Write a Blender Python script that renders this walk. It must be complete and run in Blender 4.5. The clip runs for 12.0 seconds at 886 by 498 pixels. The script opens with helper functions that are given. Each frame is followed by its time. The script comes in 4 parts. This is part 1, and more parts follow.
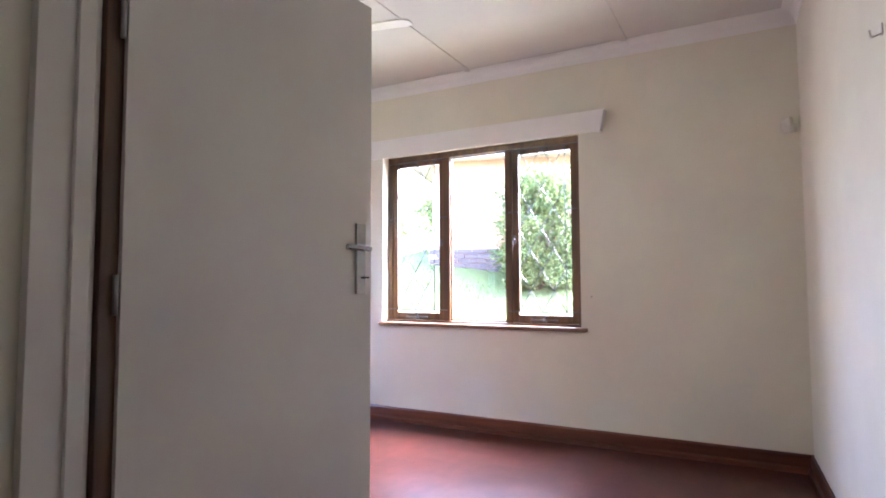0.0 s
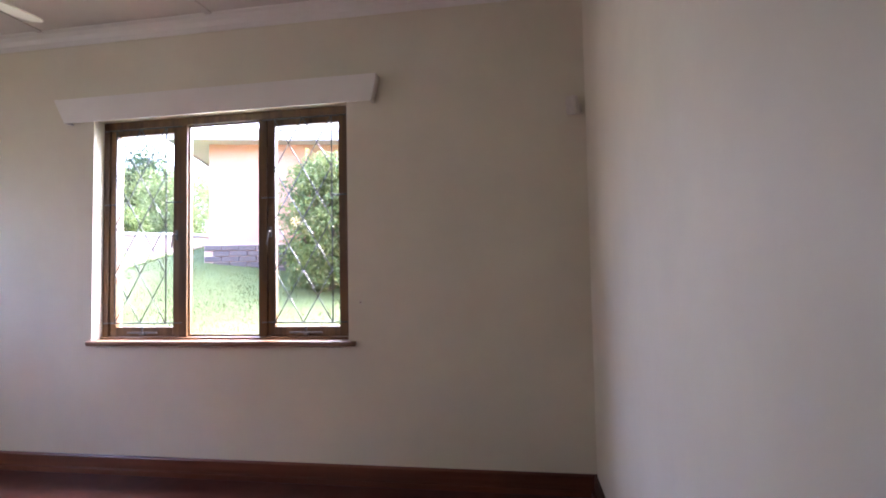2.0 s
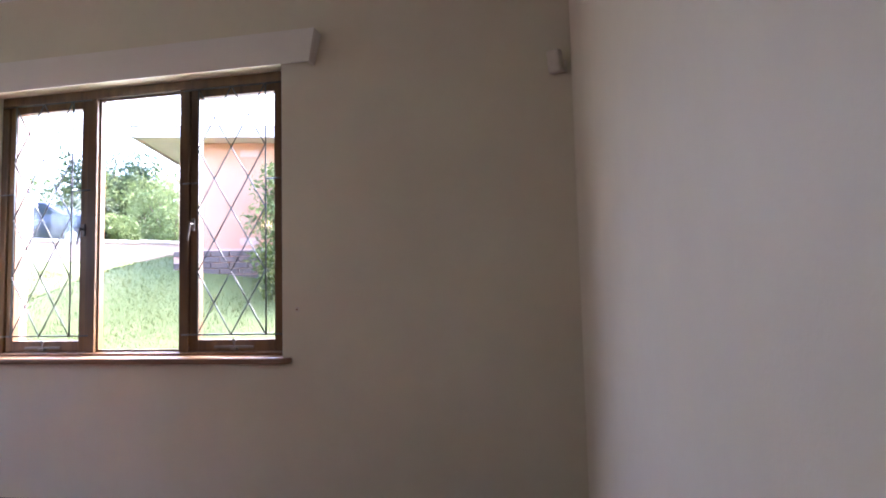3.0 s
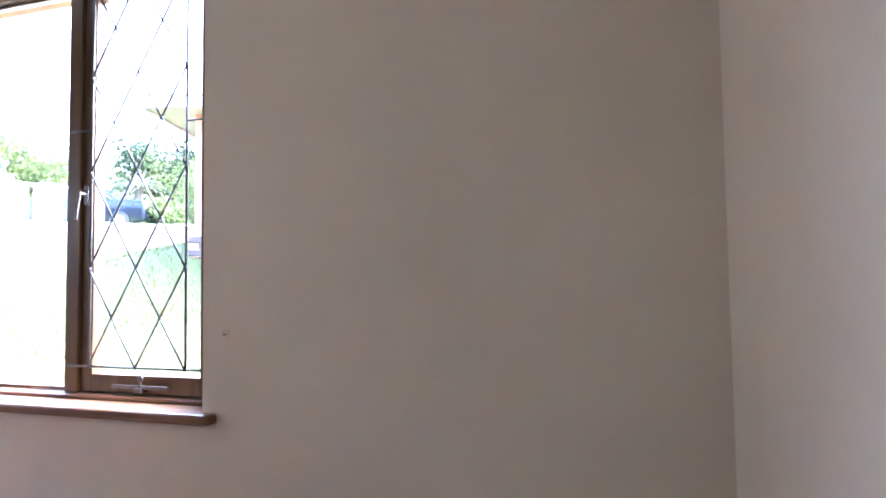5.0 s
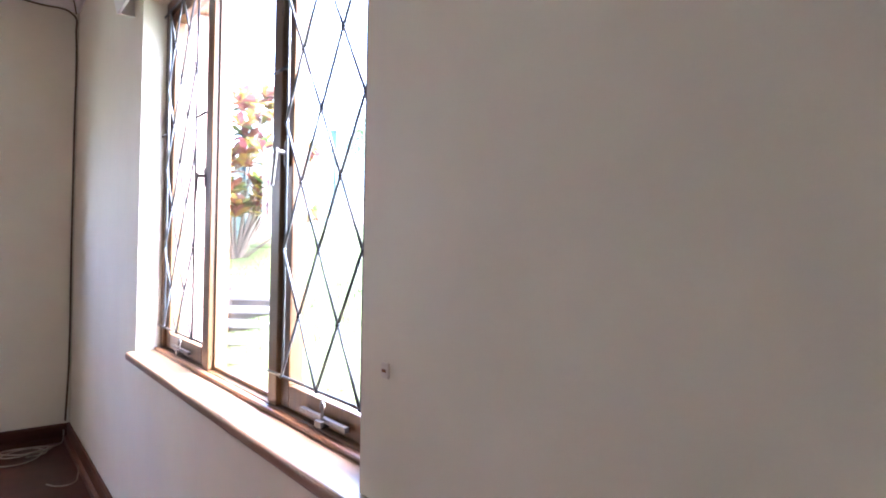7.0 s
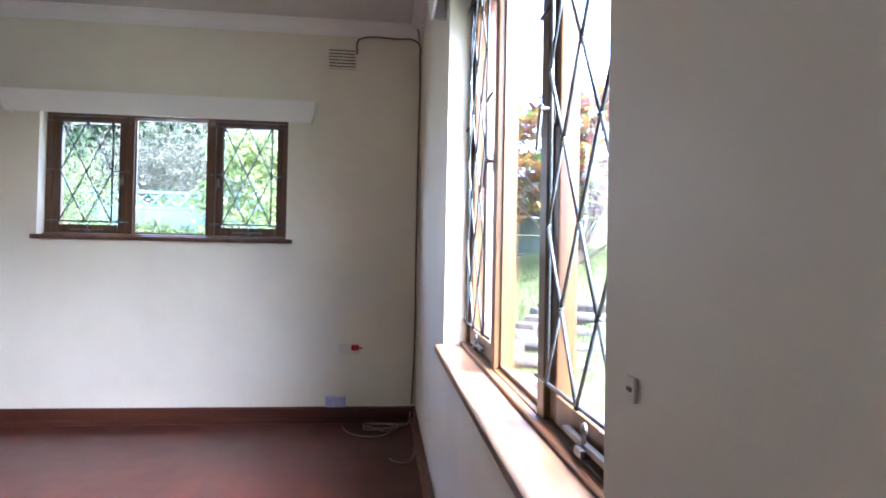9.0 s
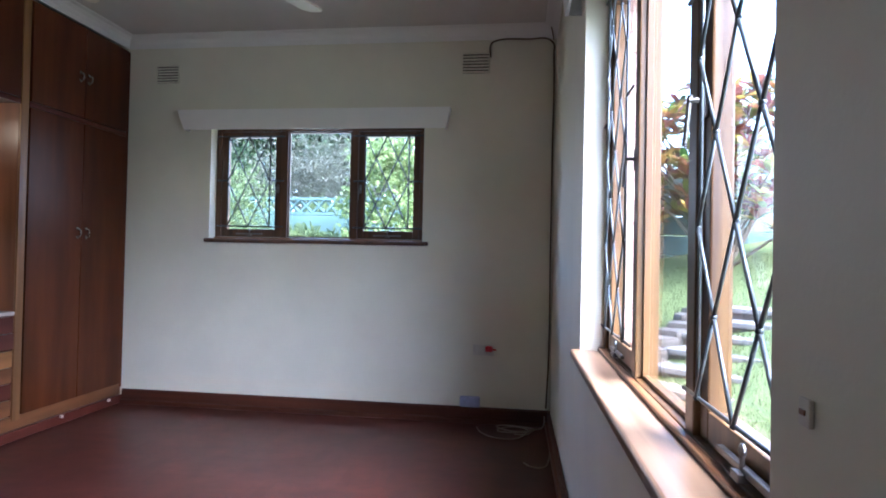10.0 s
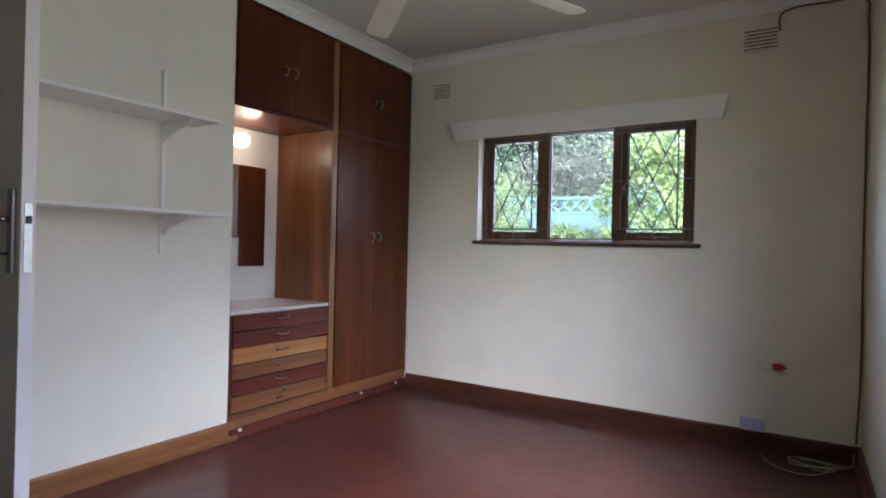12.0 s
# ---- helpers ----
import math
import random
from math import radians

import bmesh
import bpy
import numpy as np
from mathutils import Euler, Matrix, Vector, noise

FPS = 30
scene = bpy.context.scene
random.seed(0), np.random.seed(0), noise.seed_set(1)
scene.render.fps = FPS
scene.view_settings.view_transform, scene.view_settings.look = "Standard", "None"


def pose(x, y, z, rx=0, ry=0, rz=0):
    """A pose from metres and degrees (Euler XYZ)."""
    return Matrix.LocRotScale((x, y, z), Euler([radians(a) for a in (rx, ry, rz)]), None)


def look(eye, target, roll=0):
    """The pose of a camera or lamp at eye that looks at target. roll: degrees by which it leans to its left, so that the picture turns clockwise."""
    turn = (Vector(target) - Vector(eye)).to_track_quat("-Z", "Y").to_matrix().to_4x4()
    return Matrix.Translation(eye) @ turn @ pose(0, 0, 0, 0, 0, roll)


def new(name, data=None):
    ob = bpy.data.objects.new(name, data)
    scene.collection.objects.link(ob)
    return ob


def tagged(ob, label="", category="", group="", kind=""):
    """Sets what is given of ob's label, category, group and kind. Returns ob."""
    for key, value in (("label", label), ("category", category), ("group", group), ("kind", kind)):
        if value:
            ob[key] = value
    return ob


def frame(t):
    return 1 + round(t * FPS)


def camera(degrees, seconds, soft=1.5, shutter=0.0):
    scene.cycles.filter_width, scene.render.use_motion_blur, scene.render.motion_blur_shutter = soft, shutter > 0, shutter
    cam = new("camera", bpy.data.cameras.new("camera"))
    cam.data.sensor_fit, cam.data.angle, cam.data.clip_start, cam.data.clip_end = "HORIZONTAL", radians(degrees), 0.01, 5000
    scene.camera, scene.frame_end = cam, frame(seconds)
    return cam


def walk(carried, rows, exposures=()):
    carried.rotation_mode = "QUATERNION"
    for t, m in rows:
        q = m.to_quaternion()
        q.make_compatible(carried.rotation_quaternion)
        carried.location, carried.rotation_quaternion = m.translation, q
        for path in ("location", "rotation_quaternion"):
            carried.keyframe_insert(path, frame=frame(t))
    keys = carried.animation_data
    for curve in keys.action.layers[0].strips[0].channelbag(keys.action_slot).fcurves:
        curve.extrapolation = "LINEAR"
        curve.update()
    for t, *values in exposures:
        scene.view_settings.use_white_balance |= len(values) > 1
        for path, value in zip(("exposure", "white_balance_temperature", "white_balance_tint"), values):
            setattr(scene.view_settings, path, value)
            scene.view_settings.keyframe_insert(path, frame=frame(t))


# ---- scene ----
cam = camera(74.8, 12.0, soft=1.8)
PATH = [
    (0, (-0.268, -4.115, 1.124), (-1.216, -2.358, 1.246), -0.2),
    (0.5, (-0.264, -4.003, 1.103), (-0.975, -2.138, 1.231), -0.5),
    (1, (-0.214, -3.77, 1.125), (-0.756, -1.849, 1.249), -0.7),
    (1.5, (-0.155, -3.458, 1.154), (-0.631, -1.519, 1.265), -1.0),
    (2, (-0.22, -3.223, 1.154), (-0.578, -1.258, 1.26), -1.1),
    (2.5, (-0.186, -2.902, 1.174), (-0.515, -0.932, 1.274), -1.2),
    (3, (-0.11, -2.552, 1.106), (-0.482, -0.593, 1.248), -1.4),
    (3.5, (-0.075, -2.257, 1.162), (-0.476, -0.301, 1.277), -1.1),
    (5.3, (-0.281, -1.217, 1.194), (-0.947, 0.667, 1.279), -0.6),
    (5.5, (-0.294, -1.095, 1.202), (-1.102, 0.732, 1.275), -0.2),
    (6, (-0.314, -0.903, 1.213), (-1.447, 0.744, 1.272), 0.3),
    (6.5, (-0.403, -0.712, 1.223), (-1.75, 0.767, 1.264), 0.9),
    (8.3, (-0.727, -0.255, 1.18), (-2.651, 0.291, 1.208), 0.8),
    (8.5, (-0.735, -0.253, 1.161), (-2.687, 0.183, 1.202), 1.1),
    (9, (-0.739, -0.252, 1.159), (-2.728, -0.046, 1.193), 1.1),
    (9.5, (-0.719, -0.264, 1.186), (-2.718, -0.272, 1.204), 1.1),
    (10, (-0.749, -0.258, 1.162), (-2.733, -0.507, 1.192), 1.2),
    (10.5, (-0.762, -0.264, 1.169), (-2.71, -0.714, 1.193), 1.3),
    (11, (-0.758, -0.285, 1.173), (-2.644, -0.950, 1.189), 1.5),
    (11.5, (-0.747, -0.29, 1.178), (-2.552, -1.151, 1.188), 1.4),
    (12, (-0.746, -0.302, 1.197), (-2.442, -1.362, 1.197), 1.4),
]
walk(cam, [(t, look(eye, target, roll)) for t, eye, target, roll in PATH],
     exposures=[(0, 5.95, 5550, 28), (1.5, 5.25, 5750, 32), (2.5, 4.82, 5850, 32), (3.7, 4.68, 5800, 29), (5.3, 5.6, 5400, 28), (6.7, 5.6, 5400, 27), (8.3, 5.35, 5300, 23), (9.5, 4.7, 5150, 19), (10.5, 4.05, 4900, 16), (11.3, 4.15, 5200, 18), (12, 4.38, 5450, 18)])

# ---- daylight: bright overcast ----
world = bpy.data.worlds.new("overcast_sky")
scene.world = world
world.use_nodes = True
wn = world.node_tree.nodes
sky = wn.new("ShaderNodeTexSky")
sky.sky_type = "NISHITA"
sky.sun_disc = False
sky.sun_elevation = radians(50)
sky.sun_rotation = radians(37)
sky.air_density = 1.0
sky.dust_density = 3.0
sky.ozone_density = 0.6
world.node_tree.links.new(sky.outputs[0], wn["Background"].inputs[0])
wn["Background"].inputs[1].default_value = 0.15

sun_data = bpy.data.lights.new("sun", "SUN")
sun_data.energy = 1.2
sun_data.angle = radians(75)
sun_data.color = (1.0, 0.97, 0.93)
sun = new("sun", sun_data)
sun.matrix_world = look((9, 12, 18), (0, 0, 0))


def sky_panel(name, eye, target, w, h, watts):
    """The sky's light entering at a window opening, from just outside it."""
    d = bpy.data.lights.new(name, "AREA")
    d.shape, d.size, d.size_y = "RECTANGLE", w, h
    d.energy, d.color = watts, (1.0, 0.95, 0.96)
    new(name, d).matrix_world = look(eye, target)


sky_panel("sky_at_large_window", (-2.22, 0.46, 1.60), (-2.22, -2.0, 0.7), 1.66, 1.36, 1.3)
sky_panel("sky_at_small_window", (-5.30, -1.75, 1.78), (-3.0, -1.75, 0.95), 1.58, 0.84, 0.8)


# ---- materials ----
def material(name, rough=0.6, metal=0.0, spec=0.5):
    m = bpy.data.materials.new(name)
    m.use_nodes = True
    b = m.node_tree.nodes["Principled BSDF"]
    b.inputs["Roughness"].default_value = rough
    b.inputs["Metallic"].default_value = metal
    b.inputs["Specular IOR Level"].default_value = spec
    return m, m.node_tree.nodes, m.node_tree.links, b


def coords(n, l, scale=(1, 1, 1), rot=(0, 0, 0)):
    tc = n.new("ShaderNodeTexCoord")
    mp = n.new("ShaderNodeMapping")
    mp.inputs["Scale"].default_value = scale
    mp.inputs["Rotation"].default_value = rot
    l.new(tc.outputs["Object"], mp.inputs["Vector"])
    return mp.outputs[0]


def noise_tex(n, l, vec, scale, detail=4.0, rough=0.55, distort=0.0):
    t = n.new("ShaderNodeTexNoise")
    t.inputs["Scale"].default_value = scale
    t.inputs["Detail"].default_value = detail
    t.inputs["Roughness"].default_value = rough
    t.inputs["Distortion"].default_value = distort
    l.new(vec, t.inputs["Vector"])
    return t.outputs["Fac"]


def ramp(n, l, fac, stops):
    r = n.new("ShaderNodeValToRGB")
    e = r.color_ramp.elements
    while len(e) < len(stops):
        e.new(0.5)
    for el, (p, c) in zip(e, stops):
        el.position = p
        el.color = (*c, 1)
    l.new(fac, r.inputs["Fac"])
    return r.outputs["Color"]


def mixc(n, l, fac, a, b, mode="MIX"):
    x = n.new("ShaderNodeMix")
    x.data_type = "RGBA"
    x.blend_type = mode
    if isinstance(fac, float):
        x.inputs["Factor"].default_value = fac
    else:
        l.new(fac, x.inputs["Factor"])
    for s, v in (("A", a), ("B", b)):
        sock = [i for i in x.inputs if i.name == s and i.type == "RGBA"][0]
        if isinstance(v, tuple):
            sock.default_value = (*v, 1)
        else:
            l.new(v, sock)
    return [o for o in x.outputs if o.type == "RGBA"][0]


def bump(n, l, b, fac, strength, dist=0.01):
    bp = n.new("ShaderNodeBump")
    bp.inputs["Strength"].default_value = strength
    bp.inputs["Distance"].default_value = dist
    l.new(fac, bp.inputs["Height"])
    l.new(bp.outputs[0], b.inputs["Normal"])


def paint(name, c, rough=0.6, vary=0.05, lump=0.12, fine=120.0, specks=False):
    """Painted plaster or board: slow blotches, faint roller texture."""
    m, n, l, b = material(name, rough)
    v = coords(n, l)
    big = noise_tex(n, l, v, 1.7, 5, 0.6)
    d = tuple(max(0, x * (1 - vary * 2)) for x in c)
    u = tuple(min(1, x * (1 + vary)) for x in c)
    col = ramp(n, l, big, [(0.3, d), (0.7, u)])
    if specks:
        sp = noise_tex(n, l, v, 5.5, 8, 0.72)
        col = mixc(n, l, 1.0, col, ramp(n, l, sp, [(0.70, (1, 1, 1)), (0.76, (0.80, 0.76, 0.72))]), "MULTIPLY")
    l.new(col, b.inputs["Base Color"])
    bump(n, l, b, noise_tex(n, l, v, fine, 3), lump, 0.004)
    return m


def timber(name, dark, light, axis="z", rough=0.35, grain=1.0, vary=0.25, coat=0.0, spec=0.5):
    """Varnished wood with stretched grain along one axis, plus slow tone changes."""
    m, n, l, b = material(name, rough, 0.0, spec)
    k = {"x": (1.2, 22, 22), "y": (22, 1.2, 22), "z": (22, 22, 1.2)}[axis]
    v = coords(n, l, tuple(a * grain for a in k))
    g = noise_tex(n, l, v, 1.0, 3, 0.5, 0.3)
    col = ramp(n, l, g, [(0.28, dark), (0.72, light)])
    v2 = coords(n, l, {"x": (0.7, 3, 3), "y": (3, 0.7, 3), "z": (3, 3, 0.7)}[axis])
    s = noise_tex(n, l, v2, 2.0, 3.0, 0.55)
    shade = ramp(n, l, s, [(0.1, (1 - vary * 1.3,) * 3), (0.9, (1 + vary * 0.9,) * 3)])
    oi = n.new("ShaderNodeObjectInfo")
    tone = ramp(n, l, oi.outputs["Random"], [(0.0, (0.86,) * 3), (1.0, (1.08,) * 3)])
    col = mixc(n, l, 1.0, col, shade, "MULTIPLY")
    col = mixc(n, l, 1.0, col, tone, "MULTIPLY")
    l.new(col, b.inputs["Base Color"])
    b.inputs["Coat Weight"].default_value = coat
    bump(n, l, b, g, 0.03, 0.001)
    return m


def plain(name, c, rough=0.5, metal=0.0, vary=0.08, scale=30.0):
    m, n, l, b = material(name, rough, metal)
    f = noise_tex(n, l, coords(n, l), scale, 4)
    d = tuple(x * (1 - vary * 2) for x in c)
    u = tuple(min(1, x * (1 + vary)) for x in c)
    l.new(ramp(n, l, f, [(0.3, d), (0.7, u)]), b.inputs["Base Color"])
    return m


def leafy(name, stops, rough=0.55, spec=0.2, trans=0.4):
    """Foliage, each leaf with a tone of its own and light passing through."""
    m, n, l, b = material(name, rough, 0, spec)
    gi = n.new("ShaderNodeNewGeometry")
    col = ramp(n, l, gi.outputs["Random Per Island"], stops)
    l.new(col, b.inputs["Base Color"])
    tr = n.new("ShaderNodeBsdfTranslucent")
    l.new(col, tr.inputs["Color"])
    mx = n.new("ShaderNodeMixShader")
    mx.inputs[0].default_value = trans
    l.new(b.outputs[0], mx.inputs[1])
    l.new(tr.outputs[0], mx.inputs[2])
    l.new(mx.outputs[0], n["Material Output"].inputs[0])
    return m


M_WALL = paint("cream_wall_paint", (0.775, 0.741, 0.608), 0.55, 0.035, 0.10, specks=True)
M_CEIL = paint("white_ceiling_paint", (0.66, 0.64, 0.60), 0.7, 0.03, 0.05)
M_TRIM = paint("white_gloss_paint", (0.84, 0.83, 0.79), 0.35, 0.03, 0.04)
M_DOOR = paint("off_white_door_paint", (0.80, 0.765, 0.70), 0.4, 0.03, 0.04)
M_FRAME = timber("varnished_window_wood", (0.060, 0.029, 0.011), (0.185, 0.098, 0.033), "z", 0.34)
M_FRAMEC = timber("dark_window_wood", (0.045, 0.02, 0.01), (0.15, 0.068, 0.028), "z", 0.35)
M_FRAMEH = timber("varnished_window_wood_level", (0.06, 0.024, 0.011), (0.20, 0.09, 0.035), "x", 0.32)
# Pale from wear, and lightened further for the sky's sheen on the board.
M_SILL = timber("worn_sky_sheen_sill_wood", (0.16, 0.085, 0.045), (0.42, 0.265, 0.155), "x", 0.29, 0.8, 0.35)
M_MAHOG = timber("mahogany_board", (0.062, 0.0145, 0.005), (0.125, 0.033, 0.009), "z", 0.33, 0.35, 0.40, spec=0.22)
M_MAHOGX = timber("mahogany_board_level", (0.080, 0.020, 0.015), (0.13, 0.034, 0.022), "x", 0.30, 0.4, 0.25, spec=0.25)
M_ORANGE = timber("faded_orange_wood", (0.24, 0.10, 0.03), (0.42, 0.19, 0.06), "x", 0.35, 0.6, 0.25)
M_BROWN = timber("mid_brown_wood", (0.14, 0.055, 0.022), (0.27, 0.11, 0.04), "x", 0.35, 0.6, 0.35)
M_POST = timber("light_edge_wood", (0.16, 0.07, 0.025), (0.34, 0.17, 0.06), "z", 0.35, 0.7, 0.3)
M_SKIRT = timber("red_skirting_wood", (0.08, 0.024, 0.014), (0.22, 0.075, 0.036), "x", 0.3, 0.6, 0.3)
# Same skirting wood, darkened so its colour carries the side walls' shade.
M_SKIRT_Y = timber("red_skirting_wood_side_shaded", (0.05, 0.016, 0.010), (0.115, 0.038, 0.020), "y", 0.3, 0.6, 0.3)
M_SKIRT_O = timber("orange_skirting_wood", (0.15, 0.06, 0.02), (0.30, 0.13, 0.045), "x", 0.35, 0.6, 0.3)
M_STEEL = plain("brushed_steel", (0.42, 0.41, 0.39), 0.36, 1.0, 0.06)
M_HARD = plain("dull_window_steel", (0.20, 0.19, 0.18), 0.45, 1.0, 0.1)
M_CHROME = plain("worn_chrome", (0.5, 0.49, 0.47), 0.25, 1.0, 0.04)
M_BAR = plain("painted_steel_bar", (0.075, 0.088, 0.095), 0.32, 0.35, 0.15)
M_BLACK = plain("black_rubber", (0.02, 0.02, 0.02), 0.5)
M_CABLE_B = plain("dark_brown_cable", (0.11, 0.08, 0.055), 0.5)
M_CABLE_W = plain("dirty_white_cable", (0.42, 0.38, 0.30), 0.5)
M_PLATE = plain("cream_plastic", (0.70, 0.665, 0.58), 0.35, 0, 0.04)
M_WHITEP = plain("white_plastic", (0.78, 0.77, 0.75), 0.35, 0, 0.04)
M_RED = plain("red_plastic", (0.5, 0.012, 0.015), 0.35)
M_LILAC = plain("pale_lilac_plastic", (0.48, 0.50, 0.72), 0.4)
M_SLOT = plain("vent_shade_black", (0.03, 0.028, 0.025), 0.9)
M_PINKB = paint("pink_painted_brick", (0.58, 0.36, 0.29), 0.7, 0.08, 0.35, 60)
M_PINK = paint("pink_plaster", (0.44, 0.255, 0.17), 0.8, 0.06, 0.3, 40)
M_MORTAR = paint("pale_mortar", (0.5, 0.36, 0.31), 0.9, 0.08, 0.4, 60)
M_SLATEB = paint("dark_grey_brick", (0.10, 0.085, 0.08), 0.8, 0.15, 0.4, 40)
M_CONC = paint("weathered_concrete", (0.15, 0.138, 0.122), 0.9, 0.18, 0.5, 25)
M_EARTH = paint("dark_stone", (0.09, 0.075, 0.06), 0.9, 0.25, 0.6, 18)
M_TEAL = paint("teal_fence_paint", (0.060, 0.108, 0.100), 0.6, 0.1, 0.2, 30)
M_FASCIA = paint("white_fascia", (0.5, 0.48, 0.45), 0.6, 0.06, 0.1)
M_ROOF = paint("brown_roof_tile", (0.17, 0.10, 0.08), 0.8, 0.15, 0.4, 12)
M_CAR = plain("dark_blue_car_paint", (0.012, 0.017, 0.032), 0.2, 0.0, 0.05)
M_CARGLASS = plain("tinted_car_glass", (0.02, 0.03, 0.045), 0.08)
M_BARK = paint("grey_bark", (0.16, 0.12, 0.09), 0.9, 0.2, 0.6, 30)
G = [(0.0, (0.065, 0.105, 0.034)), (0.5, (0.12, 0.165, 0.055)), (1.0, (0.20, 0.225, 0.085))]
M_LEAF = leafy("shrub_leaves", G)
M_LEAFD = leafy("dark_tree_leaves", [(0, (0.014, 0.03, 0.014)), (0.6, (0.028, 0.05, 0.022)), (1, (0.05, 0.075, 0.034))])
M_LEAFY = leafy("yellow_green_leaves", [(0, (0.11, 0.16, 0.05)), (0.6, (0.165, 0.215, 0.075)), (1, (0.26, 0.30, 0.12))], trans=0.5)
M_FERN = leafy("fern_leaves", [(0, (0.09, 0.125, 0.045)), (0.6, (0.125, 0.165, 0.062)), (1, (0.17, 0.21, 0.09))], trans=0.45)
M_SILVER = leafy("silvery_leaves", [(0, (0.07, 0.08, 0.05)), (0.6, (0.105, 0.11, 0.08)), (1, (0.17, 0.168, 0.14))])
M_ALOE = leafy("aloe_leaves", [(0, (0.10, 0.125, 0.085)), (1, (0.24, 0.26, 0.18))])
M_CROTON = leafy("croton_leaves", [(0, (0.05, 0.12, 0.025)), (0.25, (0.20, 0.22, 0.05)), (0.4, (0.42, 0.30, 0.06)),
                                   (0.55, (0.34, 0.14, 0.07)), (0.75, (0.22, 0.065, 0.06)), (1, (0.12, 0.055, 0.055))])
M_BLADE = leafy("grass_blades", [(0, (0.09, 0.12, 0.04)), (0.6, (0.125, 0.155, 0.055)), (1, (0.17, 0.185, 0.08))], 0.6)


def glass_material():
    m, n, l, b = material("clear_pane_glass", 0.0)
    g = n.new("ShaderNodeBsdfGlossy")
    g.inputs["Roughness"].default_value = 0.02
    t = n.new("ShaderNodeBsdfTransparent")
    t.inputs["Color"].default_value = (0.95, 0.97, 0.96, 1)
    f = n.new("ShaderNodeLayerWeight")
    f.inputs["Blend"].default_value = 0.5
    p5 = n.new("ShaderNodeMath")
    p5.operation = "POWER"
    p5.inputs[1].default_value = 5.0
    l.new(f.outputs["Facing"], p5.inputs[0])
    ma = n.new("ShaderNodeMath")
    ma.operation = "MULTIPLY_ADD"
    ma.inputs[1].default_value = 0.9
    ma.inputs[2].default_value = 0.03
    l.new(p5.outputs[0], ma.inputs[0])
    x = n.new("ShaderNodeMixShader")
    l.new(ma.outputs[0], x.inputs[0])
    l.new(t.outputs[0], x.inputs[1])
    l.new(g.outputs[0], x.inputs[2])
    l.new(x.outputs[0], n["Material Output"].inputs[0])
    return m


def mirror_material():
    m, n, l, b = material("mirror_silver", 0.02, 1.0)
    b.inputs["Base Color"].default_value = (0.82, 0.83, 0.82, 1)
    return m


def lamp_material():
    m, n, l, b = material("lit_opal_glass", 0.2)
    b.inputs["Base Color"].default_value = (0.9, 0.88, 0.8, 1)
    b.inputs["Emission Color"].default_value = (1.0, 0.80, 0.50, 1)
    b.inputs["Emission Strength"].default_value = 0.26
    return m


def floor_material():
    """Worn red-stained waxed wood floor: soft mottling, faint blocks, uneven polish."""
    m, n, l, b = material("red_waxed_floor", 0.30, 0, 0.3)
    v = coords(n, l)
    big = noise_tex(n, l, v, 2.0, 4, 0.58, 0.3)
    mid = noise_tex(n, l, coords(n, l, (12, 7, 1)), 1.0, 4, 0.6)
    gi = n.new("ShaderNodeNewGeometry")
    col = ramp(n, l, gi.outputs["Random Per Island"], [(0.0, (0.066, 0.0190, 0.0140)), (1.0, (0.080, 0.0240, 0.0175))])
    col = mixc(n, l, 1.0, col, ramp(n, l, big, [(0.25, (0.62, 0.60, 0.60)), (0.75, (1.45, 1.50, 1.50))]), "MULTIPLY")
    col = mixc(n, l, 1.0, col, ramp(n, l, mid, [(0.15, (0.66,) * 3), (0.85, (1.42,) * 3)]), "MULTIPLY")
    l.new(col, b.inputs["Base Color"])
    return m


def lawn_material():
    m, n, l, b = material("lawn_turf", 0.9, 0, 0.2)
    v = coords(n, l)
    a = noise_tex(n, l, v, 0.9, 6, 0.65)
    c = noise_tex(n, l, v, 28, 5, 0.7)
    col = ramp(n, l, a, [(0.3, (0.095, 0.125, 0.042)), (0.55, (0.125, 0.155, 0.058)), (0.75, (0.155, 0.17, 0.075))])
    col = mixc(n, l, 1.0, col, ramp(n, l, c, [(0.3, (0.72, 0.75, 0.68)), (0.7, (1.15, 1.12, 1.1))]), "MULTIPLY")
    l.new(col, b.inputs["Base Color"])
    bump(n, l, b, c, 0.8, 0.03)
    return m


M_GLASS, M_MIRROR, M_GLOBE, M_FLOOR, M_LAWN = glass_material(), mirror_material(), lamp_material(), floor_material(), lawn_material()


# ---- mesh helpers ----
def mesh_of(bm, mat, name):
    me = bpy.data.meshes.new(name)
    bm.to_mesh(me)
    bm.free()
    me.materials.append(mat)
    return me


def smooth(ob):
    for p in ob.data.polygons:
        p.use_smooth = True
    return ob


def part(name, bm, mat, parent, label="", at=None):
    ob = new(name, mesh_of(bm, mat, name))
    ob.parent = parent
    if at is not None:
        ob.matrix_basis = at
    if label:
        ob["label"] = label
    return ob


def thing(name, label, category, group="", m=None):
    ob = tagged(new(name), label, category, group)
    ob.empty_display_size = 0.1
    if m is not None:
        ob.matrix_basis = m
    return ob


def setting(name, bm, mat, label=""):
    return tagged(new(name, mesh_of(bm, mat, name)), label, kind="structure")


